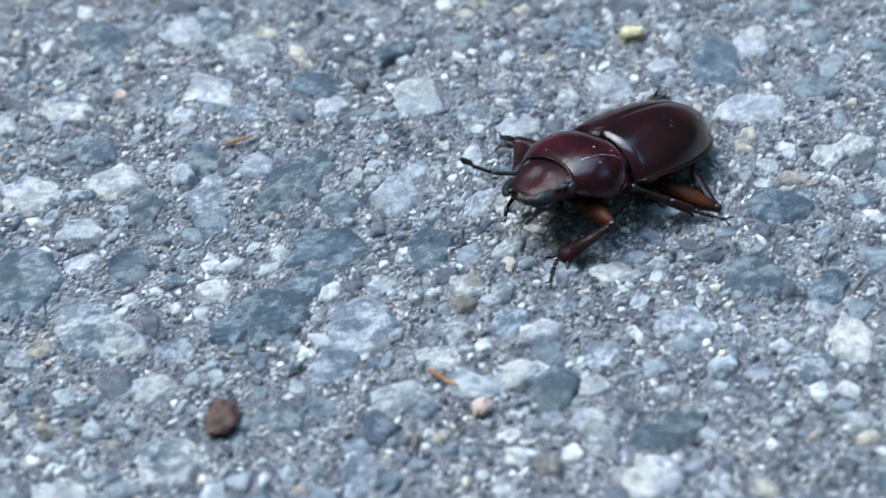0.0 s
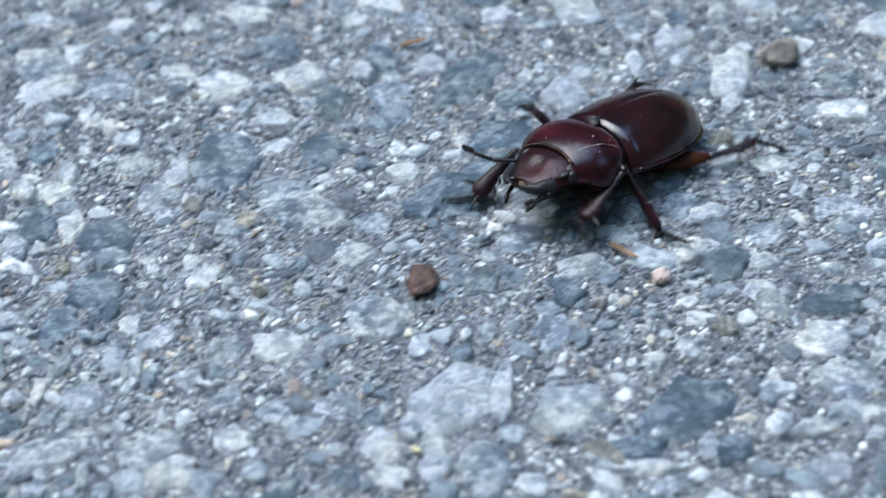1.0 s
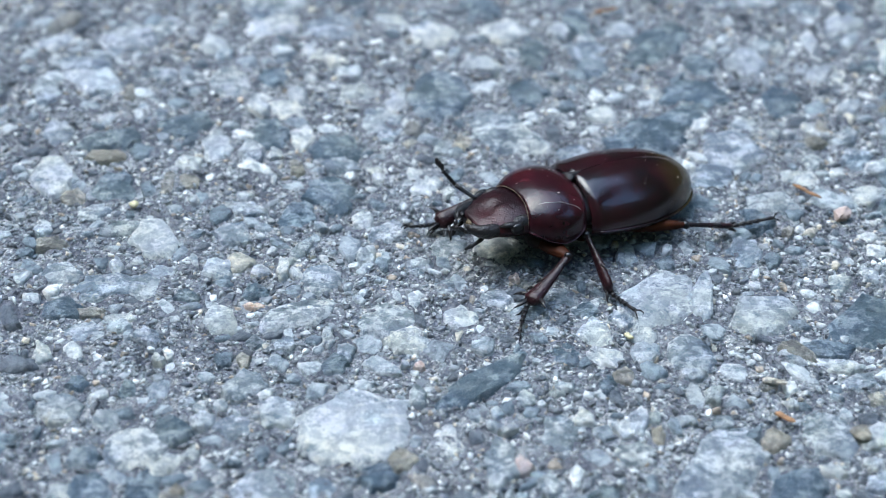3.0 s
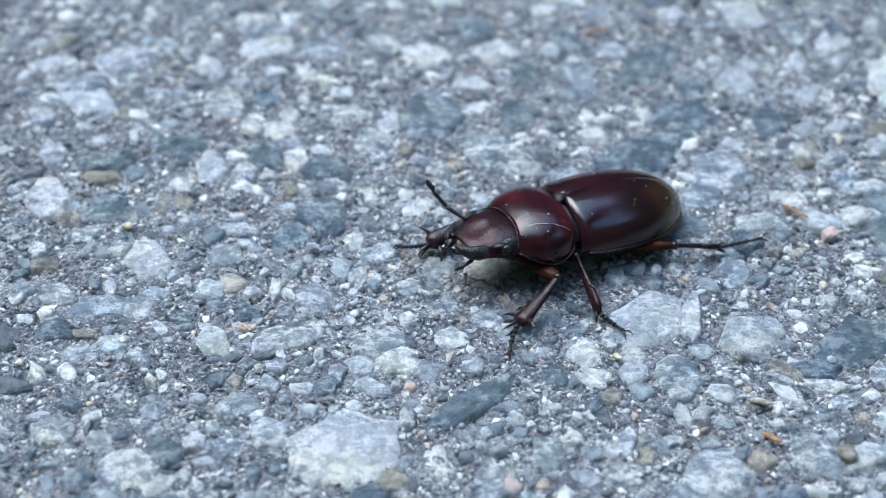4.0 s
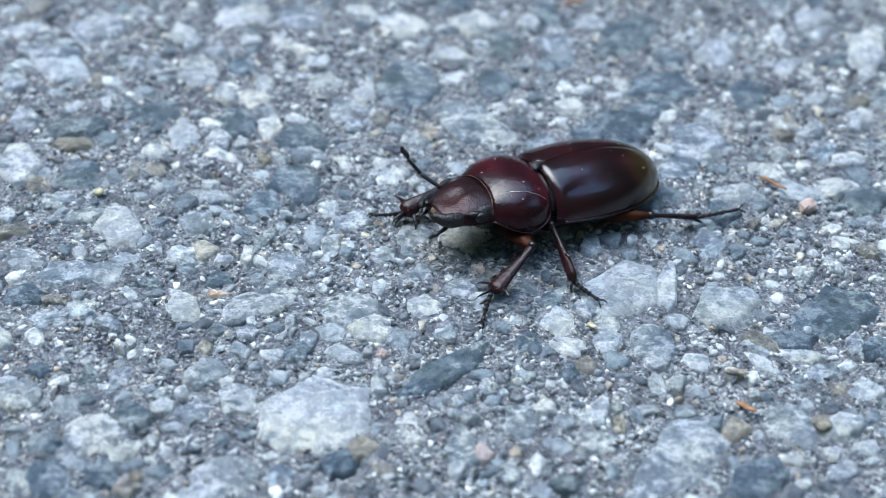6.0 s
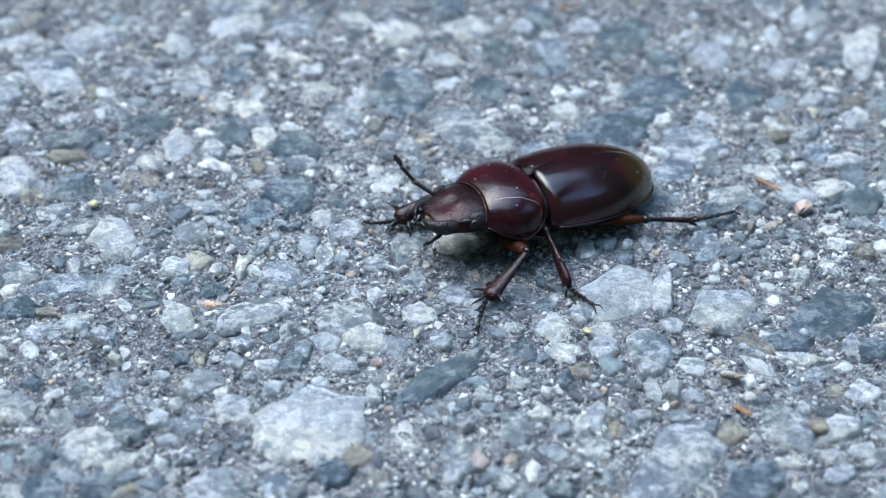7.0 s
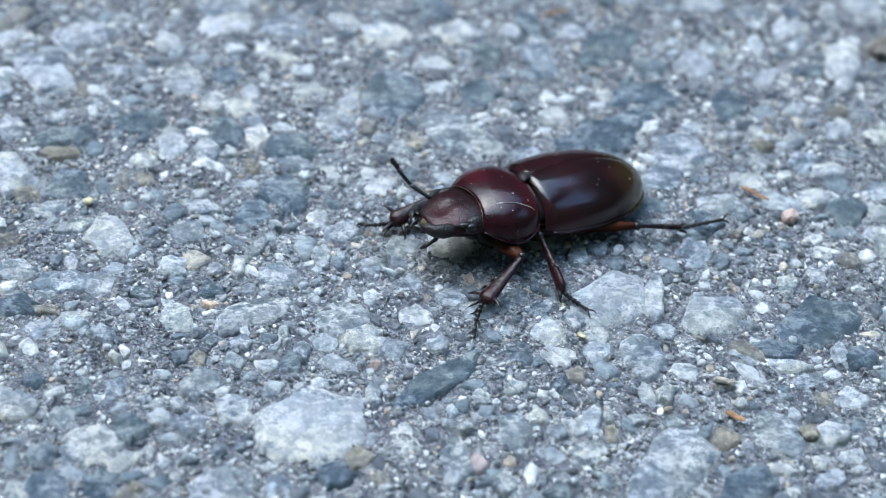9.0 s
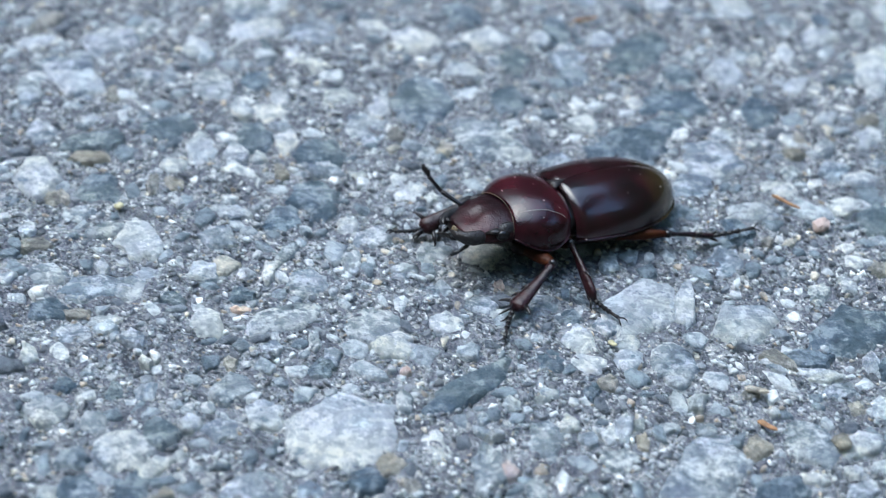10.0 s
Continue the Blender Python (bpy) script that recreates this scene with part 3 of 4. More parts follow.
def tarsus_mesh(length, bend):
    """Five bead-like joints and a pair of claws; it bends away from the shin."""
    bm = bmesh.new()
    p, ang = Vector((0, 0, 0)), 0.0
    for k in range(5):
        step = length * (0.15 if k < 4 else 0.32)
        ang += bend / 5
        q = p + Vector((math.cos(ang), 0, math.sin(ang))) * step
        tube(bm, [p, p.lerp(q, 0.6), p.lerp(q, 0.95), q], (0.2, 0.31 if k < 4 else 0.23, 0.36 if k < 4 else 0.28, 0.16), 8)
        p = q
    for y in (-1, 1):
        d = Vector((math.cos(ang - 0.1), 0, math.sin(ang - 0.1)))
        tube(bm, [p, p + d * 0.45 + Vector((0, y * 0.4, 0.1)), p + d * 0.9 + Vector((0, y * 0.6, -0.1)), p + d * 1.1 + Vector((0, y * 0.55, -0.4))], (0.12, 0.11, 0.08, 0.02), 6)
    return scaled(bm)


limbs = {}
for key, joints in LEGS.items():
    hip, knee, toe, claw = (Vector(p) for p in joints)
    upper, lower = (knee - hip).length, (toe - knee).length
    thigh = part("thigh", thigh_mesh(upper, key[1] == "F"), ORANGE, beetle, "amber brown thigh")
    shin = part("shin", shin_mesh(lower, key[1]), LEGRED, beetle, "dark red spiny shin")
    bm = bmesh.new()
    bmesh.ops.create_uvsphere(bm, u_segments=12, v_segments=8, radius=0.6)
    part("knee", scaled(bm), BLACK, shin, "black knee joint")
    foot = part("tarsus", tarsus_mesh((claw - toe).length - 0.9, 0.25), BLACK, shin, "black jointed foot with claws")
    foot.matrix_local = frame_of(knee * MM, toe - knee, knee - hip).inverted() @ frame_of(toe * MM, claw - toe, knee - hip)
    thorns = ((0.55, 0.5, -1), (0.72, 0.9, -1), (0.88, 2.4, -1), (0.9, 2.0, 1), (1.0, 1.6, 1), (1.0, 1.4, -1)) if key[1] == "F" else ((0.6, 0.6, 1), (0.85, 0.5, -1), (1.0, 0.8, 1), (1.0, 0.8, -1))
    for at, size, side in thorns:
        spine(shin, lower, key[1], at, size, side)
    limbs[key] = (thigh, shin, foot)
    # the rounded hip joint under the chest
    bm = bmesh.new()
    bmesh.ops.create_uvsphere(bm, u_segments=14, v_segments=9, radius=1.0)
    bmesh.ops.scale(bm, vec=(1.7, 1.9, 1.3), verts=bm.verts)
    bmesh.ops.translate(bm, vec=(hip.x, hip.y * 0.85, hip.z), verts=bm.verts)
    part("hip", scaled(bm), BELLY, beetle)

# flecks of dust on the shell
def fleck(x, y, z, r):
    bm = bmesh.new()
    bmesh.ops.create_icosphere(bm, subdivisions=1, radius=r)
    stretch = Vector((random.uniform(0.6, 1.8), random.uniform(0.5, 1.1), 0.5))
    for v in bm.verts:
        v.co = Vector((v.co.x * stretch.x, v.co.y * stretch.y, v.co.z * stretch.z)) * random.uniform(0.55, 1.25) + Vector((x, y, z))
    part("dust_speck", shelled(bm), DUST, beetle, "pale grain of dust on the shell", smooth=False)


def on_pronotum(x, y):
    w, top = smooth_table(PRO_W, x), smooth_table(PRO_T, x)
    a = math.asin(min(0.999, (abs(y) / w) ** (1 / 0.9)))
    return 3.85 + (top - 3.85) * math.cos(a) ** 0.74 + 0.05


def on_wing_case(x, y):
    s = (x - ELYTRA_FRONT) / (ELYTRA_BACK - ELYTRA_FRONT)
    a = math.asin(min(0.999, (abs(y) / elytra_width(s)) ** (1 / 0.92) * math.sin(FLANK)))
    edge = 3.2 + 0.25 * (1 - s)
    return edge + (elytra_top(s) - edge) * (math.cos(a) ** 0.82 - math.cos(FLANK) ** 0.82) / (1 - math.cos(FLANK) ** 0.82) + 0.03


for x, y, r in ((6.1, 3.2, 0.13), (7.2, 5.3, 0.11), (9.2, -1.6, 0.08), (6.5, -3.0, 0.09), (4.6, 4.6, 0.1)):
    fleck(x, y, on_pronotum(x, y), r)
for _ in range(5):
    x, y = random.uniform(3.2, 9.2), random.uniform(-3.5, 5.2)
    fleck(x, y, on_pronotum(x, y), random.uniform(0.04, 0.08))
for x, y, r in ((-2.5, 3.4, 0.09), (-6.0, 4.6, 0.11), (-9.5, 2.2, 0.08), (-12.0, 3.6, 0.1), (-4.5, -2.6, 0.1), (0.2, 4.4, 0.08), (-10.5, -1.6, 0.08)):
    fleck(x, y, on_wing_case(x, y), r)
for _ in range(13):
    x, y = random.uniform(-14.0, 1.0), random.uniform(-3.5, 5.0)
    fleck(x, y, on_wing_case(x, y), random.uniform(0.035, 0.07))


# ---- loose bits on the pavement ----
def pebble(name, x, y, size, material, label, category, seed, rough=0.12):
    """A loose worn stone or crumb."""
    rng = random.Random(seed)
    bm = bmesh.new()
    bmesh.ops.create_icosphere(bm, subdivisions=3, radius=1.0)
    off = Vector((rng.random() * 50, rng.random() * 50, 0))
    for v in bm.verts:
        n = v.co.normalized()
        v.co = n * (1 + 0.32 * noise.noise(n * 1.1 + off) + rough * noise.noise(n * 3 + off))
        v.co = Vector((v.co.x * size[0], v.co.y * size[1], v.co.z * size[2]))
    if rough > 0.3:
        # a broken crumb: flat split sides
        for _ in range(9):
            n = Vector((rng.uniform(-1, 1), rng.uniform(-1, 1), rng.uniform(-0.3, 1))).normalized()
            cut = rng.uniform(0.68, 0.9) * Vector((n.x * size[0], n.y * size[1], n.z * size[2])).length
            for v in bm.verts:
                v.co -= n * max(0.0, v.co.dot(n) - cut)
    ob = part(name, scaled(bm), material, smooth=rough < 0.3)
    ob.location = (x * MM, y * MM, size[2] * 0.75 * MM)
    ob.rotation_euler.z = rng.random() * 6
    return tagged(ob, label, category)


pebble("pebble", 35.4, 5.9, (1.45, 1.25, 1.0), PEBBLE, "small pale pink pebble lying on the asphalt", "pebble", 3, 0.32)
pebble("pebble", 58.1, 50.4, (2.9, 2.3, 1.6), BROWN, "brownish loose pebble lying on the asphalt", "pebble", 8)
pebble("bark_crumb", 6.2, 7.0, (3.2, 2.1, 1.05), BARK, "dark brown crumb of dry bark on the asphalt", "bark crumb", 5, 0.5)


def needle(name, a, b, r, material, label, category):
    a, b = Vector((*a, 0.6)), Vector((*b, 0.9))
    bm = bmesh.new()
    pts = [a.lerp(b, k / 6) + Vector((0, 0, 0.05 * math.sin(k * 1.3))) for k in range(7)]
    tube(bm, pts, [r * (0.4 if k in (0, 6) else 1 - 0.05 * k) for k in range(7)], 7, 1.7)
    return tagged(part(name, scaled(bm), material), label, category)


needle("needle", (29.6, 12.5), (32.9, 9.1), 0.22, NEEDLE, "dry orange pine needle fragment on the asphalt", "pine needle")
needle("needle", (21.0, -33.4), (23.0, -35.2), 0.28, NEEDLE, "short dry orange needle fragment on the asphalt", "pine needle")
needle("needle", (4.2, 57.8), (8.2, 58.9), 0.25, NEEDLE, "dry straw coloured needle on the asphalt", "pine needle")
needle("needle", (20.2, -27.7), (23.0, -28.6), 0.35, TAN, "tan splinter of dry wood on the asphalt", "splinter")
needle("seed_husk", (30.2, -35.6), (31.0, -37.9), 0.75, TAN, "pale straw seed husk on the asphalt", "seed husk")
needle("leaf_scrap", (4.1, -19.9), (4.9, -21.1), 0.28, LEAF, "tiny yellow green leaf scrap on the asphalt", "leaf scrap")
needle("leaf_scrap", (-61.2, 3.7), (-60.4, 4.5), 0.42, LEAF, "small yellow leaf scrap on the asphalt", "leaf scrap")
needle("leaf_scrap", (60.6, 76.9), (63.9, 76.4), 0.9, LEAF, "ochre yellow leaf scrap on the asphalt", "leaf scrap")

# ---- the stones set in the asphalt: x, y, half length, half width in millimetres, turn in degrees ----
PALE_A = (
    (8.8, -12.0, 6.2, 4.6, 60),
    (-28.9, -36.4, 8.3, 6.6, 30), (75.7, 57.7, 5.7, 4.1, 176),
    (51.0, 48.0, 6.2, 3.3, 70), (-72.4, 35.9, 5.1, 3.9, 146), (-21.5, 51.4, 4.5, 4.2, 16),
    (21.8, -14.8, 5.3, 3.5, 34), (30.7, 66.4, 4.6, 3.9, 101), (-73.2, 10.6, 5.6, 2.9, 105),
    (1.7, 71.7, 4.4, 3.7, 134), (-57.4, -2.1, 5.0, 3.1, 112), (-47.5, 52.5, 4.7, 3.3, 34),
    (79.1, 73.3, 4.8, 3.2, 77), (79.0, 12.9, 4.6, 3.2, 71), (-2.7, 86.4, 4.5, 3.3, 107),
    (52.8, -5.5, 4.4, 3.3, 36), (-12.1, -2.2, 4.5, 3.1, 162), (27.0, 45.0, 4.7, 3.0, 86),
)
PALE_B = (
    (-10.0, 52.1, 4.0, 3.4, 11), (57.8, 64.7, 3.9, 3.2, 171), (-21.8, 11.9, 4.0, 3.0, 91),
    (8.5, 54.0, 3.8, 3.1, 74), (-27.9, 54.5, 3.6, 3.1, 5), (-55.2, 46.9, 4.2, 2.6, 100),
    (-18.5, 68.5, 4.1, 2.5, 164), (-80.1, 46.3, 3.7, 2.8, 53), (-46.6, -17.9, 4.0, 2.5, 106),
    (-51.6, 19.3, 4.4, 2.3, 96), (-32.4, 34.5, 3.4, 2.7, 95), (4.2, 29.6, 3.1, 2.8, 50),
    (-42.5, 29.3, 3.0, 2.9, 124), (11.1, -13.1, 3.6, 2.4, 71), (37.8, 42.3, 3.9, 2.2, 59),
    (40.6, 11.7, 3.3, 2.5, 23), (0.3, -19.1, 3.5, 2.4, 119), (18.9, 65.4, 3.6, 2.3, 12),
)
PALE_C = (
    (-14.0, 42.5, 3.4, 2.4, 161), (-17.5, -38.5, 3.3, 2.4, 98), (-38.1, -34.6, 2.9, 2.7, 127),
    (53.2, 27.3, 3.4, 2.2, 174), (-16.4, -16.6, 3.1, 2.4, 108), (-26.3, 31.7, 3.3, 2.1, 93),
    (87.6, 48.0, 2.9, 2.3, 3), (43.2, 17.9, 3.3, 2.0, 11), (-39.3, 22.1, 3.3, 2.0, 90),
    (45.3, 57.1, 2.8, 2.1, 60), (46.8, 28.9, 2.8, 2.0, 65), (32.6, -36.5, 3.0, 1.9, 29),
    (-47.9, -8.3, 2.4, 2.2, 140), (-1.8, 12.9, 2.9, 1.8, 25), (6.7, -19.4, 2.8, 1.9, 55),
    (-39.8, 46.2, 2.8, 1.9, 96), (47.1, 3.0, 2.5, 2.1, 175), (-22.6, -22.1, 2.8, 1.9, 171),
)
PALE_D = (
    (37.1, -30.0, 2.4, 2.2, 21), (83.5, 46.1, 2.4, 2.1, 55), (51.3, 62.9, 2.6, 1.9, 85),
    (-1.5, 52.6, 2.7, 1.8, 85), (65.5, 68.9, 2.4, 2.0, 174), (1.2, -23.5, 2.4, 1.9, 162),
    (14.6, -11.6, 5.2, 1.5, 82), (-2.4, 65.7, 2.5, 1.8, 160), (31.9, 14.6, 2.3, 1.8, 23),
    (-49.6, -44.0, 2.6, 1.6, 36), (-46.2, 5.0, 3.0, 1.4, 172), (48.4, 8.2, 2.2, 1.8, 175),
    (-67.5, -25.3, 2.9, 1.3, 105), (4.0, -16.2, 2.4, 1.7, 98), (40.7, 33.1, 2.7, 1.5, 42),
    (-8.4, 45.8, 2.3, 1.6, 160), (-52.3, -31.3, 2.1, 1.8, 81), (-55.0, 15.0, 2.0, 1.8, 164),
)
PALE_E = (
    (32.4, -8.6, 2.3, 1.5, 63), (-59.2, -19.0, 2.4, 1.3, 19), (-55.1, -9.2, 1.9, 1.7, 50),
    (-46.5, -36.4, 1.8, 1.7, 32), (40.8, 41.7, 2.5, 1.3, 77), (-21.8, -7.4, 2.4, 1.3, 32),
    (-1.6, -34.5, 2.1, 1.5, 84), (11.9, -30.0, 2.4, 1.3, 91), (29.9, -23.6, 3.2, 0.9, 4),
    (-29.8, 2.3, 1.9, 1.5, 96), (4.7, -35.2, 2.4, 1.2, 81), (76.9, 0.2, 1.9, 1.5, 7),
    (35.4, -39.6, 2.0, 1.4, 13), (14.3, -29.9, 1.9, 1.4, 65), (22.0, 49.7, 2.1, 1.3, 79),
    (12.1, 35.4, 1.8, 1.5, 26), (11.8, -26.5, 2.1, 1.2, 167), (-42.9, 17.7, 2.1, 1.2, 97),
)
PALE_F = (
    (-68.0, 25.7, 1.9, 1.3, 61), (-39.5, -7.9, 2.5, 0.9, 91), (70.6, 12.0, 1.6, 1.4, 6),
    (-42.7, -8.6, 1.5, 1.4, 155), (37.2, -6.7, 1.5, 1.2, 50), (-8.6, -31.4, 1.4, 1.3, 56),
    (-61.1, -8.3, 2.1, 0.9, 106), (31.3, -40.7, 1.5, 1.2, 49), (10.5, -34.5, 1.4, 1.1, 19),
    (28.8, 25.7, 1.4, 1.1, 61), (-23.9, 80.4, 1.5, 1.0, 108), (-46.5, -45.2, 1.3, 1.1, 169),
    (-28.5, -6.8, 1.2, 1.1, 101), (-32.9, -20.6, 1.5, 0.8, 96), (-3.8, -29.2, 1.2, 1.0, 10),
    (68.3, 0.7, 1.1, 1.0, 49), (-53.2, -25.7, 1.3, 0.8, 128), (23.1, -38.3, 1.2, 0.9, 67),
)
PALE_G = (
    (23.3, -31.5, 1.0, 0.8, 67),
)
GREY_A = (
    (13.1, -42.4, 7.7, 4.2, 48),
    (21.8, 21.0, 5.8, 4.7, 64), (-10.8, 24.4, 6.2, 4.3, 127), (-69.0, 47.8, 5.9, 4.5, 60),
    (6.7, 80.7, 4.8, 4.0, 144), (-37.7, -47.1, 4.6, 3.8, 38),
    (-36.7, 52.3, 4.3, 4.0, 102), (-51.7, 36.6, 4.7, 3.4, 101), (-36.8, -16.9, 5.1, 3.0, 22),
    (-28.5, 25.6, 4.1, 3.7, 95), (2.4, 46.9, 4.2, 3.5, 75), (-53.4, -41.0, 3.8, 3.7, 23),
    (-25.3, -17.5, 3.9, 3.5, 1), (27.1, -35.8, 4.2, 3.1, 103), (60.2, 17.0, 4.0, 3.3, 179),
    (-61.1, -12.4, 4.7, 2.5, 180), (-4.7, -37.1, 4.2, 2.7, 89), (18.7, 14.6, 3.6, 3.0, 55),
)
GREY_B = (
    (12.4, -22.8, 3.8, 2.8, 106), (26.0, 9.0, 4.0, 2.6, 10), (-47.0, -1.0, 3.2, 2.9, 132),
    (-42.3, -30.4, 3.4, 2.7, 61), (37.9, 61.5, 3.2, 2.7, 96), (-34.2, -9.4, 3.0, 2.9, 148),
    (5.9, 65.2, 3.3, 2.5, 158), (-78.4, 32.0, 3.9, 2.0, 105), (-11.6, -42.5, 4.0, 1.9, 90),
    (-26.3, 0.0, 3.5, 2.2, 47), (-4.2, -12.6, 2.9, 2.5, 12), (-63.3, -35.2, 3.0, 2.3, 167),
    (-18.2, -2.7, 2.9, 2.4, 53), (39.5, 19.8, 3.0, 2.3, 59), (-56.8, -12.2, 2.9, 2.3, 172),
    (-68.2, -9.8, 2.8, 2.4, 139), (-0.2, 19.3, 2.8, 2.3, 153), (-74.6, 21.7, 3.2, 2.0, 107),
)
GREY_C = (
    (-46.6, 18.2, 3.5, 1.8, 98), (3.8, -40.0, 2.7, 2.3, 17), (49.7, 13.5, 2.6, 2.3, 176),
    (-63.0, -21.4, 2.8, 2.2, 4), (-66.2, 3.1, 3.0, 1.9, 10), (73.2, 8.9, 2.6, 2.2, 10),
    (25.1, 28.1, 2.8, 2.0, 168), (-11.8, -13.0, 2.5, 2.0, 7), (32.5, -26.6, 2.8, 1.8, 11),
    (-62.2, -0.5, 3.4, 1.5, 21), (-31.7, -46.9, 2.6, 1.9, 98), (50.7, 32.3, 2.5, 1.9, 173),
    (-18.5, 19.5, 2.5, 1.8, 157), (63.6, 10.0, 2.3, 2.0, 5), (-43.1, -37.2, 2.3, 1.9, 23),
    (-60.8, -48.9, 2.3, 1.8, 121), (-18.7, -11.0, 1.8, 1.7, 9), (-57.7, -36.9, 2.0, 1.6, 118),
)
GREY_D = (
    (-55.2, -22.1, 1.8, 1.5, 158), (-30.5, -23.7, 1.9, 1.4, 96), (14.8, -34.8, 1.7, 1.4, 20),
    (-21.5, -31.5, 2.0, 1.2, 93), (-37.9, -22.9, 1.6, 1.5, 155), (1.3, -13.5, 1.5, 1.3, 25),
    (-41.8, -22.6, 1.3, 1.2, 134),
)
DARK_A = (
    (36.1, -15.3, 7.1, 4.6, 34), (-19.7, 33.6, 6.1, 5.1, 88), (-15.3, 86.0, 6.2, 4.7, 119),
    (72.8, 69.3, 7.3, 3.9, 79), (15.0, 51.0, 6.0, 4.4, 77), (10.6, 24.8, 5.3, 4.7, 48),
    (18.2, 36.5, 5.2, 3.8, 13), (-13.4, -28.6, 7.3, 2.6, 45), (16.0, 30.2, 6.8, 2.6, 32),
    (16.5, 70.3, 4.6, 3.8, 150), (-64.1, 8.4, 4.4, 3.7, 120), (70.1, 24.7, 4.2, 3.9, 31),
    (21.9, -45.2, 5.3, 3.0, 37), (-56.0, 24.9, 4.9, 3.2, 13), (-6.6, 35.1, 4.6, 3.4, 85),
    (-35.0, 9.2, 4.0, 3.8, 133), (-35.0, 19.5, 4.0, 3.5, 178), (75.0, 36.9, 4.6, 3.1, 176),
)
DARK_B = (
    (30.8, 34.8, 4.7, 2.9, 83), (55.4, 77.4, 3.7, 3.5, 158), (-13.7, 59.6, 3.9, 3.1, 136),
    (44.0, 8.6, 4.0, 2.6, 70), (65.5, 45.0, 3.6, 2.9, 176), (78.7, 21.7, 3.8, 2.6, 71),
    (1.2, 56.4, 4.3, 2.3, 97), (-38.4, 3.8, 3.2, 3.0, 121), (63.2, 58.7, 3.1, 3.0, 67),
    (1.9, 86.5, 3.7, 2.5, 101), (-64.7, 20.8, 3.2, 2.7, 120), (19.7, 43.9, 3.1, 2.7, 143),
    (-45.0, 37.7, 3.5, 2.4, 99), (-43.8, 21.9, 2.9, 2.8, 136), (6.5, 22.3, 3.1, 2.6, 123),
    (27.6, 77.1, 4.0, 1.9, 31), (-57.9, -47.9, 3.1, 2.4, 116), (57.7, 1.9, 2.8, 2.5, 5),
)
DARK_C = (
    (13.4, 6.8, 2.7, 2.4, 132), (23.7, 4.8, 2.7, 2.5, 132), (-67.0, -17.2, 2.9, 2.2, 170),
    (-52.0, -47.2, 2.7, 2.2, 114), (39.9, -22.2, 2.8, 2.0, 63), (-33.2, 6.0, 2.6, 2.2, 98),
    (-49.9, -38.0, 2.6, 2.1, 134), (45.0, 62.5, 2.6, 1.9, 88), (-25.4, -45.3, 2.6, 1.8, 1),
    (-3.3, -23.0, 2.3, 1.9, 79), (-42.6, -12.7, 2.2, 2.0, 160), (-31.4, -26.3, 2.1, 2.0, 145),
    (0.2, -46.9, 2.3, 1.7, 9), (-51.5, -14.0, 2.0, 1.7, 170), (-56.0, -31.4, 2.0, 1.5, 108),
    (-62.2, -30.7, 1.7, 1.4, 127), (1.7, -28.0, 1.4, 1.0, 83),
)
TAN_A = (
    (-67.1, 16.0, 3.6, 1.4, 2), (-70.5, -4.0, 2.6, 1.8, 174), (47.6, 33.5, 3.0, 1.6, 31),
    (-22.6, -42.0, 2.3, 1.9, 94), (78.2, 42.2, 2.5, 1.7, 176), (25.2, -21.7, 2.9, 1.4, 140),
    (20.6, -37.0, 2.2, 1.9, 50), (-16.9, 21.2, 2.2, 1.6, 64), (62.2, 76.7, 2.0, 1.7, 171),
    (-48.5, -49.3, 1.9, 1.7, 158), (-57.0, 10.1, 2.9, 1.1, 94), (-23.5, 24.4, 2.0, 1.5, 92),
    (35.9, 27.9, 2.0, 1.4, 88), (3.5, -26.9, 1.9, 1.5, 76), (34.7, 23.6, 1.8, 1.5, 162),
    (33.7, -30.1, 1.8, 1.4, 26), (-54.3, 10.5, 1.7, 1.5, 132), (-62.7, -17.6, 1.8, 1.3, 173),
)
TAN_B = (
    (7.0, -37.1, 1.7, 1.2, 80), (-8.1, -9.9, 1.5, 1.3, 80), (-65.9, 32.6, 1.7, 1.1, 104),
    (-39.3, 13.7, 1.4, 1.2, 103), (-42.8, -26.0, 1.6, 1.0, 100), (-20.5, -45.5, 1.2, 1.1, 162),
    (-29.8, 85.2, 1.4, 1.0, 114), (13.8, 60.3, 1.3, 0.9, 99), (-10.6, 7.7, 1.1, 0.9, 126),
    (-14.1, 7.6, 1.1, 0.9, 127), (27.5, 2.0, 1.2, 0.8, 75),
)
PINK_A = (
    (-9.0, -42.4, 1.6, 1.2, 87), (-11.2, 71.5, 1.4, 1.1, 115),
)
GREY_E = (
    (-74.4, 39.5, 5.5, 2.2, 2), (-60.8, 27.1, 2.2, 1.0, 92), (-61.5, 37.0, 2.4, 2.1, 116),
    (-63.3, 51.0, 4.8, 2.5, 70), (-63.4, -13.5, 2.9, 2.4, 130), (-37.6, -4.1, 2.9, 1.1, 63),
    (-42.3, -43.2, 1.3, 0.9, 177), (-6.1, -45.3, 1.8, 1.3, 86), (32.0, -43.8, 2.7, 1.5, 37),
    (37.2, -21.6, 2.2, 1.5, 69), (32.5, 48.9, 2.1, 1.5, 69), (39.6, 25.8, 2.4, 1.6, 71),
    (33.3, 19.0, 2.0, 1.6, 65), (53.3, 53.5, 2.2, 1.7, 57), (-33.9, 15.6, 2.4, 1.9, 0),
)
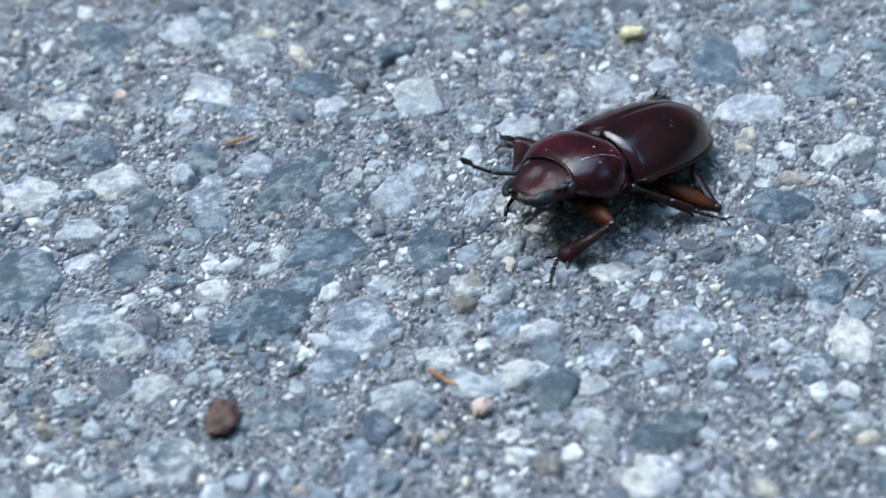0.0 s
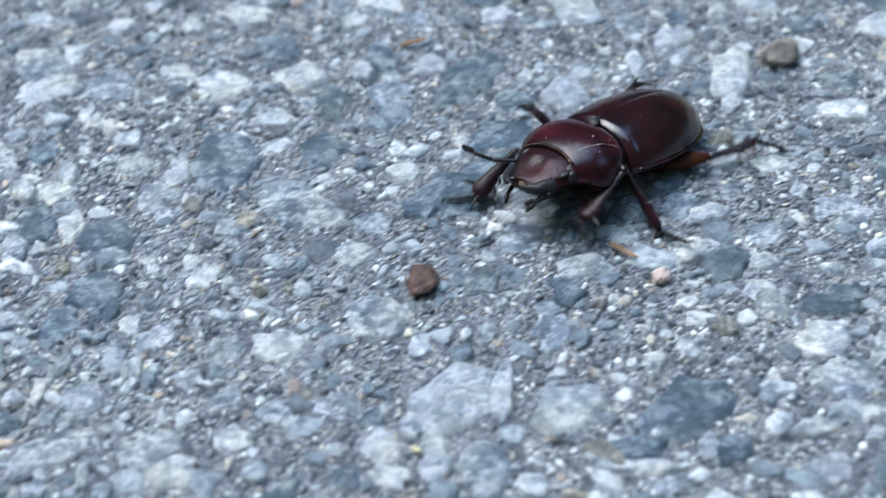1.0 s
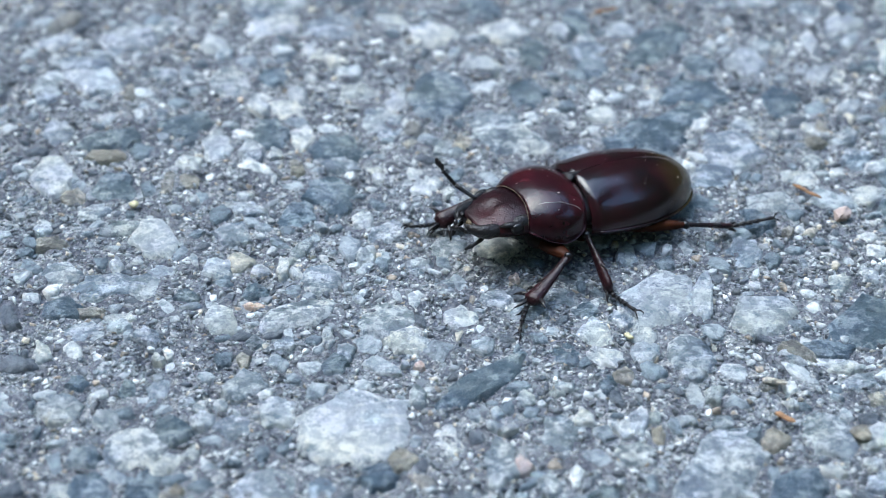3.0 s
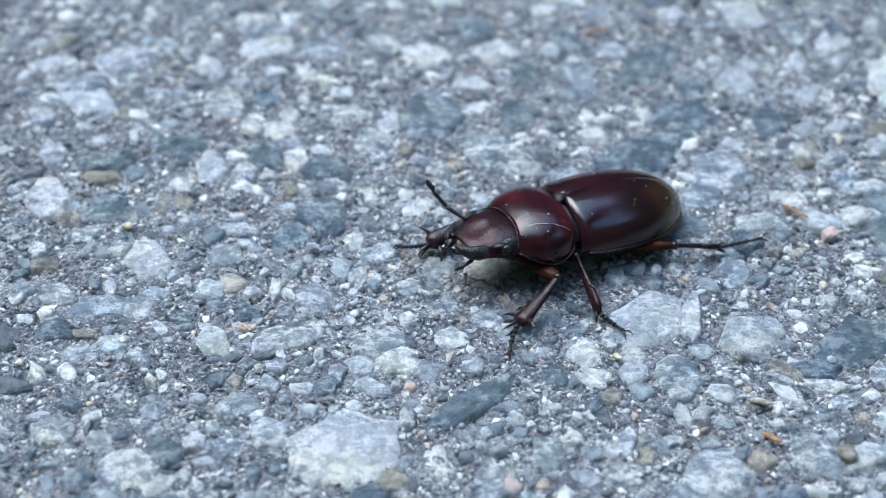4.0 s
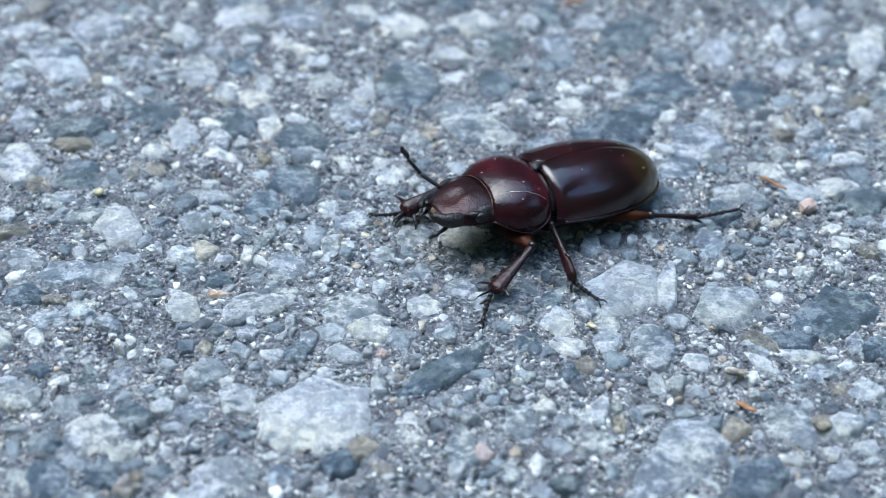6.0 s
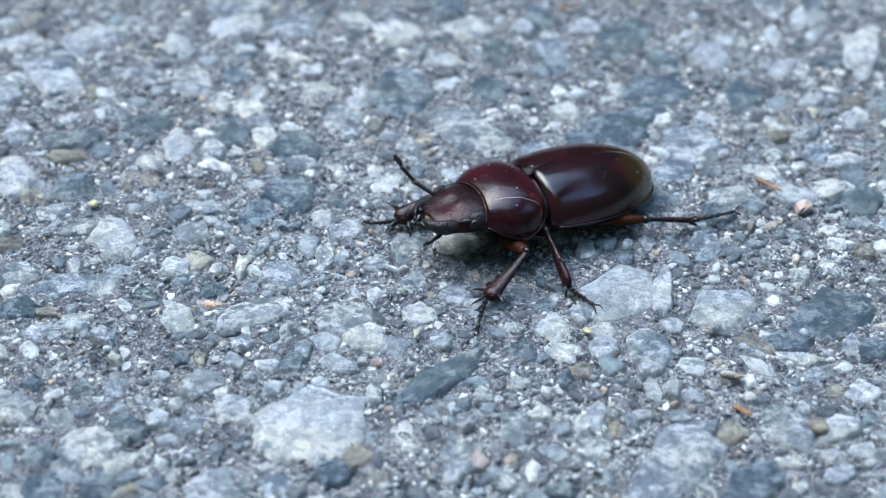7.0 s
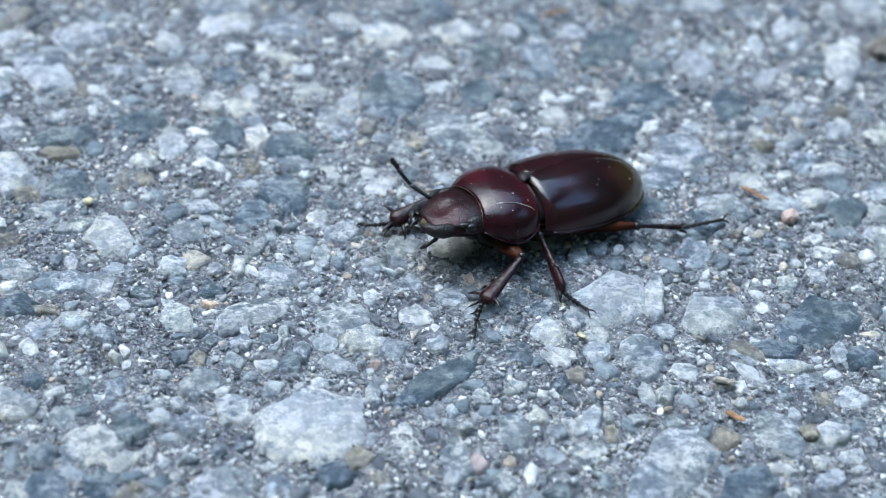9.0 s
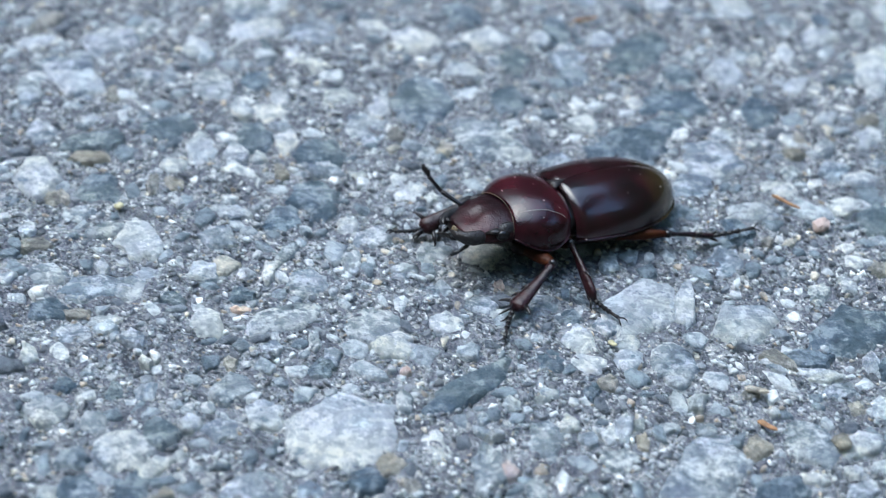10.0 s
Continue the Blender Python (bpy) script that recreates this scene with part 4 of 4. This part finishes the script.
PALE_H = (
    (-53.2, 43.5, 2.1, 1.4, 81), (-59.2, 50.4, 1.6, 1.2, 106), (-46.6, 29.3, 2.8, 1.6, 113),
    (-39.2, 44.8, 3.0, 1.6, 96), (-41.1, 32.7, 2.4, 1.6, 84), (-44.2, 51.3, 2.2, 1.4, 2),
    (-53.3, 6.5, 1.7, 1.0, 134), (-45.3, 4.1, 2.7, 1.3, 2), (-46.5, 7.9, 1.6, 1.3, 173),
    (-72.3, -0.8, 1.8, 1.5, 131), (-32.8, -21.5, 1.5, 0.9, 96), (-59.0, -20.0, 1.7, 1.3, 172),
    (-47.0, -42.0, 1.1, 1.0, 124), (-48.6, -33.5, 1.3, 0.8, 179), (-23.1, -25.8, 1.0, 0.7, 93),
    (-12.0, -33.9, 1.2, 0.9, 87), (-10.6, -36.7, 1.3, 0.7, 29), (-4.5, -30.1, 1.3, 0.9, 30),
)
PALE_I = (
    (3.0, -36.2, 1.9, 1.2, 84), (-27.0, -49.2, 1.3, 0.9, 1), (6.5, -22.4, 2.4, 2.1, 65),
    (6.8, -34.1, 1.2, 0.9, 76), (24.7, -22.7, 2.2, 1.2, 131), (31.1, -24.5, 2.6, 1.2, 14),
    (26.5, -42.2, 2.0, 1.1, 7), (27.2, -45.8, 1.4, 1.2, 47), (21.4, 48.3, 2.0, 1.2, 80),
    (37.8, 51.7, 3.4, 1.4, 91), (42.6, 57.2, 3.6, 1.8, 77), (35.3, 43.3, 2.0, 1.5, 67),
    (34.4, 27.0, 2.2, 1.7, 98), (30.9, 25.8, 1.2, 1.0, 64), (45.5, 26.5, 1.8, 1.3, 67),
    (49.7, 40.8, 2.3, 1.5, 70), (30.4, 15.4, 2.5, 1.9, 18), (-28.1, 12.4, 1.3, 1.1, 94),
)
PALE_J = (
    (-10.0, -14.5, 1.5, 1.3, 17),
)
DARK_D = (
    (-67.4, 20.1, 4.5, 2.1, 33), (-59.5, -42.9, 2.3, 1.9, 159), (-55.1, -50.7, 1.6, 1.3, 44),
    (1.3, -29.1, 1.4, 1.0, 83), (-25.4, -43.8, 2.3, 1.3, 2), (29.5, -21.4, 3.5, 1.9, 178),
    (12.5, 47.8, 6.6, 3.7, 54), (46.0, 44.7, 2.6, 2.0, 56), (-5.6, 45.9, 4.1, 2.6, 86),
    (-0.2, -14.6, 1.6, 1.4, 67),
)
TAN_C = (
    (-79.4, 51.8, 4.5, 1.9, 65), (-69.5, 6.3, 1.9, 1.5, 117), (-48.0, -47.9, 1.0, 0.9, 166),
    (20.9, -28.2, 1.4, 1.0, 12),
)
PINK_B = (
    (-42.6, -15.9, 1.6, 0.7, 2), (-21.4, -26.3, 0.8, 0.7, 92),
)
PALE_K = (
    (46.2, -13.1, 2.9, 1.3, 169), (36.8, -5.6, 1.4, 1.2, 74), (49.4, -19.9, 2.8, 1.5, 178),
    (56.7, 6.8, 2.1, 1.5, 3), (-37.5, 67.7, 2.4, 2.1, 41), (-32.0, 73.2, 2.8, 1.9, 58),
    (-49.8, 70.4, 3.1, 2.0, 163), (-36.4, 42.7, 2.2, 1.7, 116), (-6.5, 22.0, 3.4, 2.9, 108),
    (-24.2, 26.4, 2.1, 1.6, 108), (-26.8, 66.6, 2.4, 1.8, 108), (-2.8, 14.0, 2.8, 1.7, 22),
    (-19.0, 3.5, 1.6, 1.2, 164), (-18.3, 9.5, 1.3, 1.0, 106), (-22.0, -6.3, 1.9, 1.1, 35),
    (-28.8, -4.8, 2.2, 1.8, 86), (-22.8, -20.6, 2.5, 1.5, 16), (-28.7, 14.6, 1.4, 1.2, 137),
)
PALE_L = (
    (5.4, -3.4, 2.4, 1.7, 92),
)
GREY_F = (
    (47.9, 0.4, 3.4, 2.0, 102), (49.5, -25.7, 3.1, 2.4, 6), (21.0, -2.2, 3.6, 2.4, 85),
    (54.1, -12.4, 4.0, 3.4, 21), (59.6, -8.2, 2.8, 1.6, 73), (56.8, -17.9, 2.2, 1.7, 7),
    (-48.9, 58.7, 5.1, 4.4, 92), (-14.7, 49.9, 2.4, 1.3, 171), (-18.6, 71.0, 4.3, 2.4, 170),
    (0.0, 2.4, 4.5, 4.0, 115),
)
TAN_D = (
    (42.2, -3.0, 2.1, 1.8, 67), (-25.1, 48.8, 1.2, 0.8, 102), (-14.7, 8.7, 1.1, 0.9, 126),
    (-39.8, 15.0, 1.1, 0.8, 115), (-6.2, 4.9, 1.4, 1.0, 96),
)
DARK_E = (
    (54.6, -0.1, 3.7, 1.9, 178), (3.3, 42.2, 3.0, 2.8, 151), (-45.0, 48.1, 2.2, 1.7, 146),
    (-44.4, 24.2, 2.9, 2.3, 142),
)
PINK_C = (
    (-9.3, -9.1, 1.1, 0.8, 99),
)


rock = random.Random(11)


def stone_shape(material, corners=18):
    """A broken stone of unit radius: straight broken sides, a worn and nearly flat top, its flanks sunk in the mortar."""
    me = bpy.data.meshes.new("stone")
    sides = rock.randrange(5, 9)
    turn = rock.random() * 6.3
    anchors = [turn + (k + rock.uniform(-0.3, 0.3)) * 2 * math.pi / sides for k in range(sides)]
    reach = [rock.uniform(0.9, 1.22) * (0.8 if rock.random() < 0.2 else 1.0) for _ in anchors]
    peaks = [(math.cos(a) * r, math.sin(a) * r) for a, r in zip(anchors, reach)]
    outline = []
    for k in range(corners):
        at = k * sides / corners
        i, f = int(at), at - int(at)
        (x0, y0), (x1, y1) = peaks[i], peaks[(i + 1) % sides]
        dent = 1 - 0.10 * math.sin(math.pi * f) * rock.uniform(-0.6, 1.2) + rock.uniform(-0.075, 0.075)
        outline.append(((x0 + (x1 - x0) * f) * dent, (y0 + (y1 - y0) * f) * dent))
    lean = (rock.uniform(-0.16, 0.16), rock.uniform(-0.16, 0.16))
    vs = []
    for scale, z, rough in ((1.12, -1.6, 0.0), (1.05, -0.25, 0.12), (0.95, 0.42, 0.16), (0.80, 0.68, 0.15), (0.45, 0.76, 0.15)):
        for x, y in outline:
            x, y = x * scale, y * scale
            vs.append((x, y, z + (rock.uniform(-rough, rough) + lean[0] * x + lean[1] * y if rough else 0)))
    vs.append((0, 0, 0.76 + rock.uniform(-0.15, 0.15)))
    n = corners
    faces = []
    for row in range(4):
        for k in range(n):
            j = (k + 1) % n
            faces.append((row * n + k, row * n + j, (row + 1) * n + j, (row + 1) * n + k))
    faces += [(4 * n + k, 4 * n + (k + 1) % n, 5 * n) for k in range(n)]
    me.from_pydata(vs, [], faces)
    me.materials.append(material)
    me.update()
    me.shade_smooth()
    me.set_sharp_from_angle(angle=radians(38))
    return me


SHAPES = {m.name: [stone_shape(m) for _ in range(18)] for m in (PALE, GREY, DARK, TAN, PINK)}
CELL = 0.4
X0, Y0, NX, NY = -112.0, -72.0, 590, 500
taken = np.zeros((NX, NY), bool)


def cover(x, y, a, b, turn, mark=True):
    """Marks the cells under a stone, or tells how much of them is taken."""
    i0, i1 = max(0, int((x - a - X0) / CELL)), min(NX, int((x + a - X0) / CELL) + 2)
    j0, j1 = max(0, int((y - a - Y0) / CELL)), min(NY, int((y + a - Y0) / CELL) + 2)
    if i0 >= i1 or j0 >= j1:
        return 1.0
    gx = (np.arange(i0, i1) + 0.5)[:, None] * CELL + X0 - x
    gy = (np.arange(j0, j1) + 0.5)[None, :] * CELL + Y0 - y
    c, s = math.cos(turn), math.sin(turn)
    inside = ((gx * c + gy * s) / a) ** 2 + ((gy * c - gx * s) / b) ** 2 <= 1
    if mark:
        taken[i0:i1, j0:j1] |= inside
        return 0.0
    total = inside.sum()
    return (taken[i0:i1, j0:j1] & inside).sum() / max(1, total)


def set_stone(x, y, a, b, turn, material, proud):
    ob = new("stone", rock.choice(SHAPES[material.name]))
    ob.parent = pavement
    ob.location = (x * MM, y * MM, 0.5 * MM + (proud - 1.0) * MM)
    ob.rotation_euler.z = radians(turn)
    ob.scale = (a * MM, b * MM, 1.0 * MM)
    cover(x, y, a * 0.78, b * 0.78, radians(turn))
    return ob


for group, material in ((PALE_A + PALE_B + PALE_C + PALE_D + PALE_E + PALE_F + PALE_G + PALE_H + PALE_I + PALE_J + PALE_K + PALE_L, PALE), (GREY_A + GREY_B + GREY_C + GREY_D + GREY_E + GREY_F, GREY), (DARK_A + DARK_B + DARK_C + DARK_D + DARK_E, DARK), (TAN_A + TAN_B + TAN_C + TAN_D, TAN), (PINK_A + PINK_B + PINK_C, PINK)):
    for x, y, a, b, turn in group:
        set_stone(x, y, a * 1.04, b * 1.04, turn, material, rock.uniform(-0.18, 0.32) + (0.15 if a > 5 else 0.0))


# ---- the countless small stones and grit between them ----
def scatter(name, shapes, places, material, label):
    """Many small pieces as one mesh: places are rows of x, y, z, sizes and turn."""
    verts, faces, base = [], [], 0
    for x, y, z, a, b, c, turn in places:
        pts, fs = shapes[rock.randrange(len(shapes))]
        co, si = math.cos(turn), math.sin(turn)
        q = pts * (a, b, c)
        verts.append(np.stack([q[:, 0] * co - q[:, 1] * si + x, q[:, 0] * si + q[:, 1] * co + y, q[:, 2] + z], 1))
        faces.append(fs + base)
        base += len(pts)
    verts = np.concatenate(verts) * MM
    faces = np.concatenate(faces)
    me = bpy.data.meshes.new(name)
    me.vertices.add(len(verts))
    me.vertices.foreach_set("co", verts.astype(np.float32).ravel())
    n = len(faces)
    me.loops.add(3 * n)
    me.polygons.add(n)
    me.loops.foreach_set("vertex_index", faces.astype(np.int32).ravel())
    me.polygons.foreach_set("loop_start", np.arange(0, 3 * n, 3, dtype=np.int32))
    me.update(calc_edges=True)
    me.materials.append(material)
    ob = new(name, me)
    ob.parent = pavement
    return tagged(ob, label, kind="stuff")


def lump(level):
    bm = bmesh.new()
    bmesh.ops.create_icosphere(bm, subdivisions=level, radius=1.0)
    off = Vector((rock.random() * 90, rock.random() * 90, 0))
    pts = []
    for v in bm.verts:
        n = v.co.normalized()
        p = n * (1 + 0.55 * noise.noise(n * 1.3 + off) + (rock.uniform(-0.12, 0.12)))
        pts.append((p.x, p.y, p.z))
    # flat broken sides: cut the lump by a few random planes
    pts = np.array(pts)
    for _ in range(7):
        n = Vector((rock.uniform(-1, 1), rock.uniform(-1, 1), rock.uniform(-0.1, 0.5))).normalized()
        over = pts @ np.array(n) - rock.uniform(0.45, 0.8)
        pts -= np.outer(np.maximum(over, 0), n)
    n = np.array((rock.uniform(-0.15, 0.15), rock.uniform(-0.15, 0.15), 1.0))
    pts -= np.outer(np.maximum(pts @ n - 0.55, 0), (0, 0, 1))
    fs = np.array([[v.index for v in f.verts] for f in bm.faces])
    bm.free()
    return pts, fs



def slab():
    """A flat broken piece: an uneven outline with a chamfered, slightly tilted top."""
    n = rock.randrange(5, 9)
    radii = [rock.uniform(0.7, 1.18) for _ in range(n)]
    angles = [(k + rock.uniform(-0.4, 0.4)) * 2 * math.pi / n for k in range(n)]
    lean = (rock.uniform(-0.2, 0.2), rock.uniform(-0.2, 0.2))
    pts = []
    for scale, z, rough in ((1.02, -1.0, 0.0), (0.96, 0.3, 0.15), (0.72, 0.52, 0.12)):
        for r, a in zip(radii, angles):
            x, y = math.cos(a) * r * scale, math.sin(a) * r * scale
            pts.append((x, y, z + (rock.uniform(-rough, rough) + lean[0] * x + lean[1] * y if rough else 0)))
    pts.append((0, 0, 0.55))
    fs = []
    for row in (0, 1):
        for k in range(n):
            j = (k + 1) % n
            fs += [(row * n + k, row * n + j, (row + 1) * n + j), (row * n + k, (row + 1) * n + j, (row + 1) * n + k)]
    fs += [(2 * n + k, 2 * n + (k + 1) % n, 3 * n) for k in range(n)]
    return np.array(pts), np.array(fs)


LUMPS = [lump(2) for _ in range(3)] + [slab() for _ in range(28)]


def chip():
    """A tiny splinter with eight sides."""
    pts = np.array([(1, 0, 0), (0, 1, 0), (-1, 0, 0), (0, -1, 0), (0, 0, 1), (0, 0, -1)], float)
    pts += np.array([[rock.uniform(-0.45, 0.45) for _ in range(3)] for _ in range(6)])
    return pts, np.array([(0, 1, 4), (1, 2, 4), (2, 3, 4), (3, 0, 4), (1, 0, 5), (2, 1, 5), (3, 2, 5), (0, 3, 5)])


CRUMBS = [chip() for _ in range(24)]
mid, shards = [], []
for radius, tries in ((3.3, 90), (2.5, 320), (1.8, 1300), (1.25, 2600), (0.8, 5000), (0.55, 6000)):
    for _ in range(tries):
        x, y = rock.uniform(X0 + 4, X0 + NX * CELL - 4), rock.uniform(Y0 + 4, Y0 + NY * CELL - 4)
        if taken[int((x - X0) / CELL), int((y - Y0) / CELL)]:
            continue
        a = radius * rock.uniform(0.8, 1.3)
        b = a * rock.uniform(0.38, 0.95)
        turn = rock.uniform(0, math.pi)
        if cover(x, y, a, b, turn, False) < 0.14:
            cover(x, y, a * 0.96, b * 0.96, turn)
            (mid if a > 1.05 else shards).append((x, y, 0.5 * mortar_at(x, y) + rock.uniform(0.0, 0.34) - 0.45 * min(1.2, a * 0.7), a, b, min(1.2, a * 0.7), turn))
scatter("small_stones", LUMPS, mid, GRAVEL, "countless small grey and white stones set in the asphalt")
scatter("stone_shards", LUMPS, shards, GRIT, "small broken white and grey shards in the asphalt")
fine = []
for _ in range(190000):
    x, y = rock.uniform(-96.0, 106.0), rock.uniform(-60.0, 106.0)
    if taken[int((x - X0) / CELL), int((y - Y0) / CELL)]:
        continue
    a = 0.11 + 0.52 * rock.random() ** 2.4
    c = a * rock.uniform(0.3, 0.6)
    fine.append((x, y, mortar_at(x, y) + rock.uniform(-0.4, 0.45) * c, a, a * rock.uniform(0.35, 0.95), c, rock.uniform(0, math.pi)))
scatter("grit", CRUMBS, fine, GRIT, "sandy grit and chips in the worn bitumen")


# ---- movement ----
# Seconds, place on the ground in millimetres, heading, lift of the nose and lean in degrees, height.
WALKING = (
    (0.0, 54.6, 42.1, -142.9, 11.5, 12.9, 1.3), (0.2, 50.1, 39.0, -133.3, 11.5, 13.3, 1.3), (0.4, 46.3, 37.0, -135.9, 11.5, 12.6, 1.3),
    (0.6, 39.5, 27.4, -144.4, 11.5, 9.5, 1.3), (0.8, 32.9, 25.5, -142.2, 11.5, 10.0, 1.3), (1.0, 30.5, 25.6, -139.4, 11.5, 10.5, 1.3),
    (1.2, 24.3, 15.6, -143.9, 11.5, 8.2, 1.3), (1.4, 17.4, 15.7, -141.4, 11.5, 8.0, 1.3), (1.5, 16.3, 12.1, -141.7, 11.5, 10.1, 1.3),
    (1.6, 13.8, 9.0, -145.6, 11.5, 10.0, 1.3),
)
STOPPING = (
    (1.7, 10.7, 5.5, -150.2, 11.5, 7.0, 1.3), (1.8, 9.1, 5.8, -151.1, 8.5, 6.5, 1.3), (1.9, 4.3, 4.2, -148.1, 8.5, 7.0, 1.1),
    (2.0, 1.7, 4.8, -150.7, 6.8, 6.0, 1.1), (2.2, -0.8, 0.4, -151.2, 6.8, 5.8, 1.1), (2.4, 0.1, 0.9, -151.7, 6.8, 5.5, 1.1),
    (2.7, -0.8, 1.8, -151.3, 6.3, 4.2, 1.0), (3.2, -0.8, 1.8, -151.5, 6.3, 4.0, 1.0), (10.0, -0.8, 1.8, -151.5, 6.3, 4.0, 1.0),
)
TRACK = WALKING + STOPPING
# Where each foot stands on the ground: from and to, in seconds, and the claws' place in millimetres.
STEPS = {
    "LF": ((0.0, 0.27, 44.0, 25.0), (0.6, 0.87, 29.0, 10.5), (1.15, 1.44, 15.0, -1.5), (1.67, 2.05, -3.5, -14.0), (2.18, 2.7, -9.5, -20.5)),
    "LM": ((0.0, 0.1, 69.0, 34.0), (0.35, 0.65, 55.5, 23.5), (0.8, 1.25, 40.0, 10.5), (1.45, 1.82, 26.0, -1.5), (1.88, 1.94, 16.0, -12.0), (2.14, 2.7, 9.0, -17.5)),
    "LH": ((0.0, 0.45, 70.0, 43.5), (0.6, 1.05, 56.0, 30.0), (1.18, 1.55, 42.5, 19.5), (1.68, 2.7, 27.5, 3.7)),
    "RF": ((0.0, 0.01, 41.0, 53.0), (0.28, 0.52, 26.5, 38.0), (0.74, 1.1, 9.0, 21.5), (1.35, 1.74, -6.0, 9.0), (2.06, 2.7, -23.5, 0.0)),
    "RM": ((0.0, 0.25, 40.5, 55.0), (0.5, 0.87, 26.0, 42.5), (1.12, 1.56, 13.0, 32.0), (1.76, 2.7, -1.0, 21.0)),
    "RH": ((0.0, 0.3, 66.0, 61.0), (0.48, 0.85, 51.0, 50.0), (1.05, 1.36, 37.0, 40.0), (1.6, 1.95, 23.0, 28.0), (2.15, 2.7, 10.6, 23.9)),
}


def body_pose(t):
    x, y, heading, nose, lean, lift = (float(np.interp(t, [r[0] for r in TRACK], [r[k] for r in TRACK])) for k in range(1, 7))
    return pose(x * MM, y * MM, lift * MM, lean, -nose, heading)


def claw_place(key, t):
    """The claws of a leg on the ground or in the air between two steps."""
    steps = STEPS[key]
    for (_, leave, x0, y0), (land, _, x1, y1) in zip(steps, steps[1:]):
        if leave <= t < land:
            # a front leg is first drawn up, then thrown ahead
            k = ((t - leave) / (land - leave)) ** (1.5 if key[1] == "F" else 1.0)
            k2 = k * k * (3 - 2 * k)
            return Vector((x0 + (x1 - x0) * k2, y0 + (y1 - y0) * k2, 0.4 + 4.2 * math.sin(math.pi * k)))
    x, y = [(s[2], s[3]) for s in steps if t >= s[0]][-1]
    return Vector((x, y, 0.4))


def leg_pose(key, t):
    """Thigh, shin and foot of a leg at a time: the first two in the beetle's space, the foot in the shin's."""
    hip, knee, toe, claw = (Vector(p) for p in LEGS[key])
    upper, lower, bend = (knee - hip).length, (toe - knee).length, knee - hip
    reach = (claw - toe).length
    going = 1.0 if t < 2.15 else max(0.0, (2.55 - t) / 0.4)
    body = body_pose(t)
    spot = claw_place(key, t)
    tip = body.inverted() @ (spot * MM) / MM
    # the foot trails out from the leg: the ankle stands inwards of the claws and above the ground
    inward = hip - tip
    inward.z = 0
    inward = inward.normalized().lerp((toe - claw).normalized(), 0.35)
    ankle = tip + inward.normalized() * reach * 0.92
    ankle.z = max(ankle.z, tip.z + 0.22 * reach)
    if key[1] == "H":
        # the hind leg is stretched out behind
        out = tip - hip
        ankle = hip + out * min(1.0, max(0.3, (out.length - 5.0) / out.length))
        ankle.z = max(ankle.z, tip.z + 1.5)
    target, claw = toe.lerp(ankle, going), claw.lerp(tip, going)
    if key[1] == "H":
        bend = bend.normalized().lerp(Vector((-0.4, math.copysign(0.8, toe.y), -0.3)), going)
    along = target - hip
    far = min(max(along.length, abs(upper - lower) + 0.3), (upper + lower) * 0.995)
    along.normalize()
    across = (bend - along * bend.dot(along)).normalized()
    a = (upper**2 - lower**2 + far**2) / (2 * far)
    knee = hip + along * a + across * math.sqrt(max(0.01, upper**2 - a**2))
    toe_at = hip + along * far
    shin = frame_of(knee * MM, toe_at - knee, across)
    return frame_of(hip * MM, knee - hip, across), shin, shin.inverted() @ frame_of(toe_at * MM, claw - toe_at, across)


def motions():
    walk(beetle, [(r[0], body_pose(r[0])) for r in TRACK])
    times = [k / 15 for k in range(41)] + [10.0]
    for key, (thigh, shin, foot) in limbs.items():
        poses = [leg_pose(key, t) for t in times]
        walk(thigh, [(t, p[0]) for t, p in zip(times, poses)])
        walk(shin, [(t, p[1]) for t, p in zip(times, poses)])
        walk(foot, [(t, p[2]) for t, p in zip(times, poses)])
    # the head is drawn in and bowed on the march, and comes up when the beetle stops
    neck = Vector((10.0, 0, 5.0)) * MM
    walk(head, [(t, pose(neck.x - 1.5 * MM * k, 0, neck.z, 0, 5 * k, 0) @ Matrix.Translation(-neck)) for t, k in ((0.0, 1), (2.0, 1), (2.5, 0.15), (3.0, 0), (10.0, 0))])
    rest = ((0.0, 0), (0.5, 1), (1.0, 0), (1.5, 0), (2.0, 0.4), (2.5, 1), (10.0, 1))
    walk(antenna_right, [(t, pose(14.3 * MM, -3.4 * MM, 4.9 * MM, 0, -4 - 10 * k, -40 - 14 * k)) for t, k in rest])
    walk(antenna_left, [(t, pose(13.4 * MM, 3.4 * MM, 3.7 * MM, 0, 16 + 12 * k, 5 - 50 * k)) for t, k in rest])


motions()
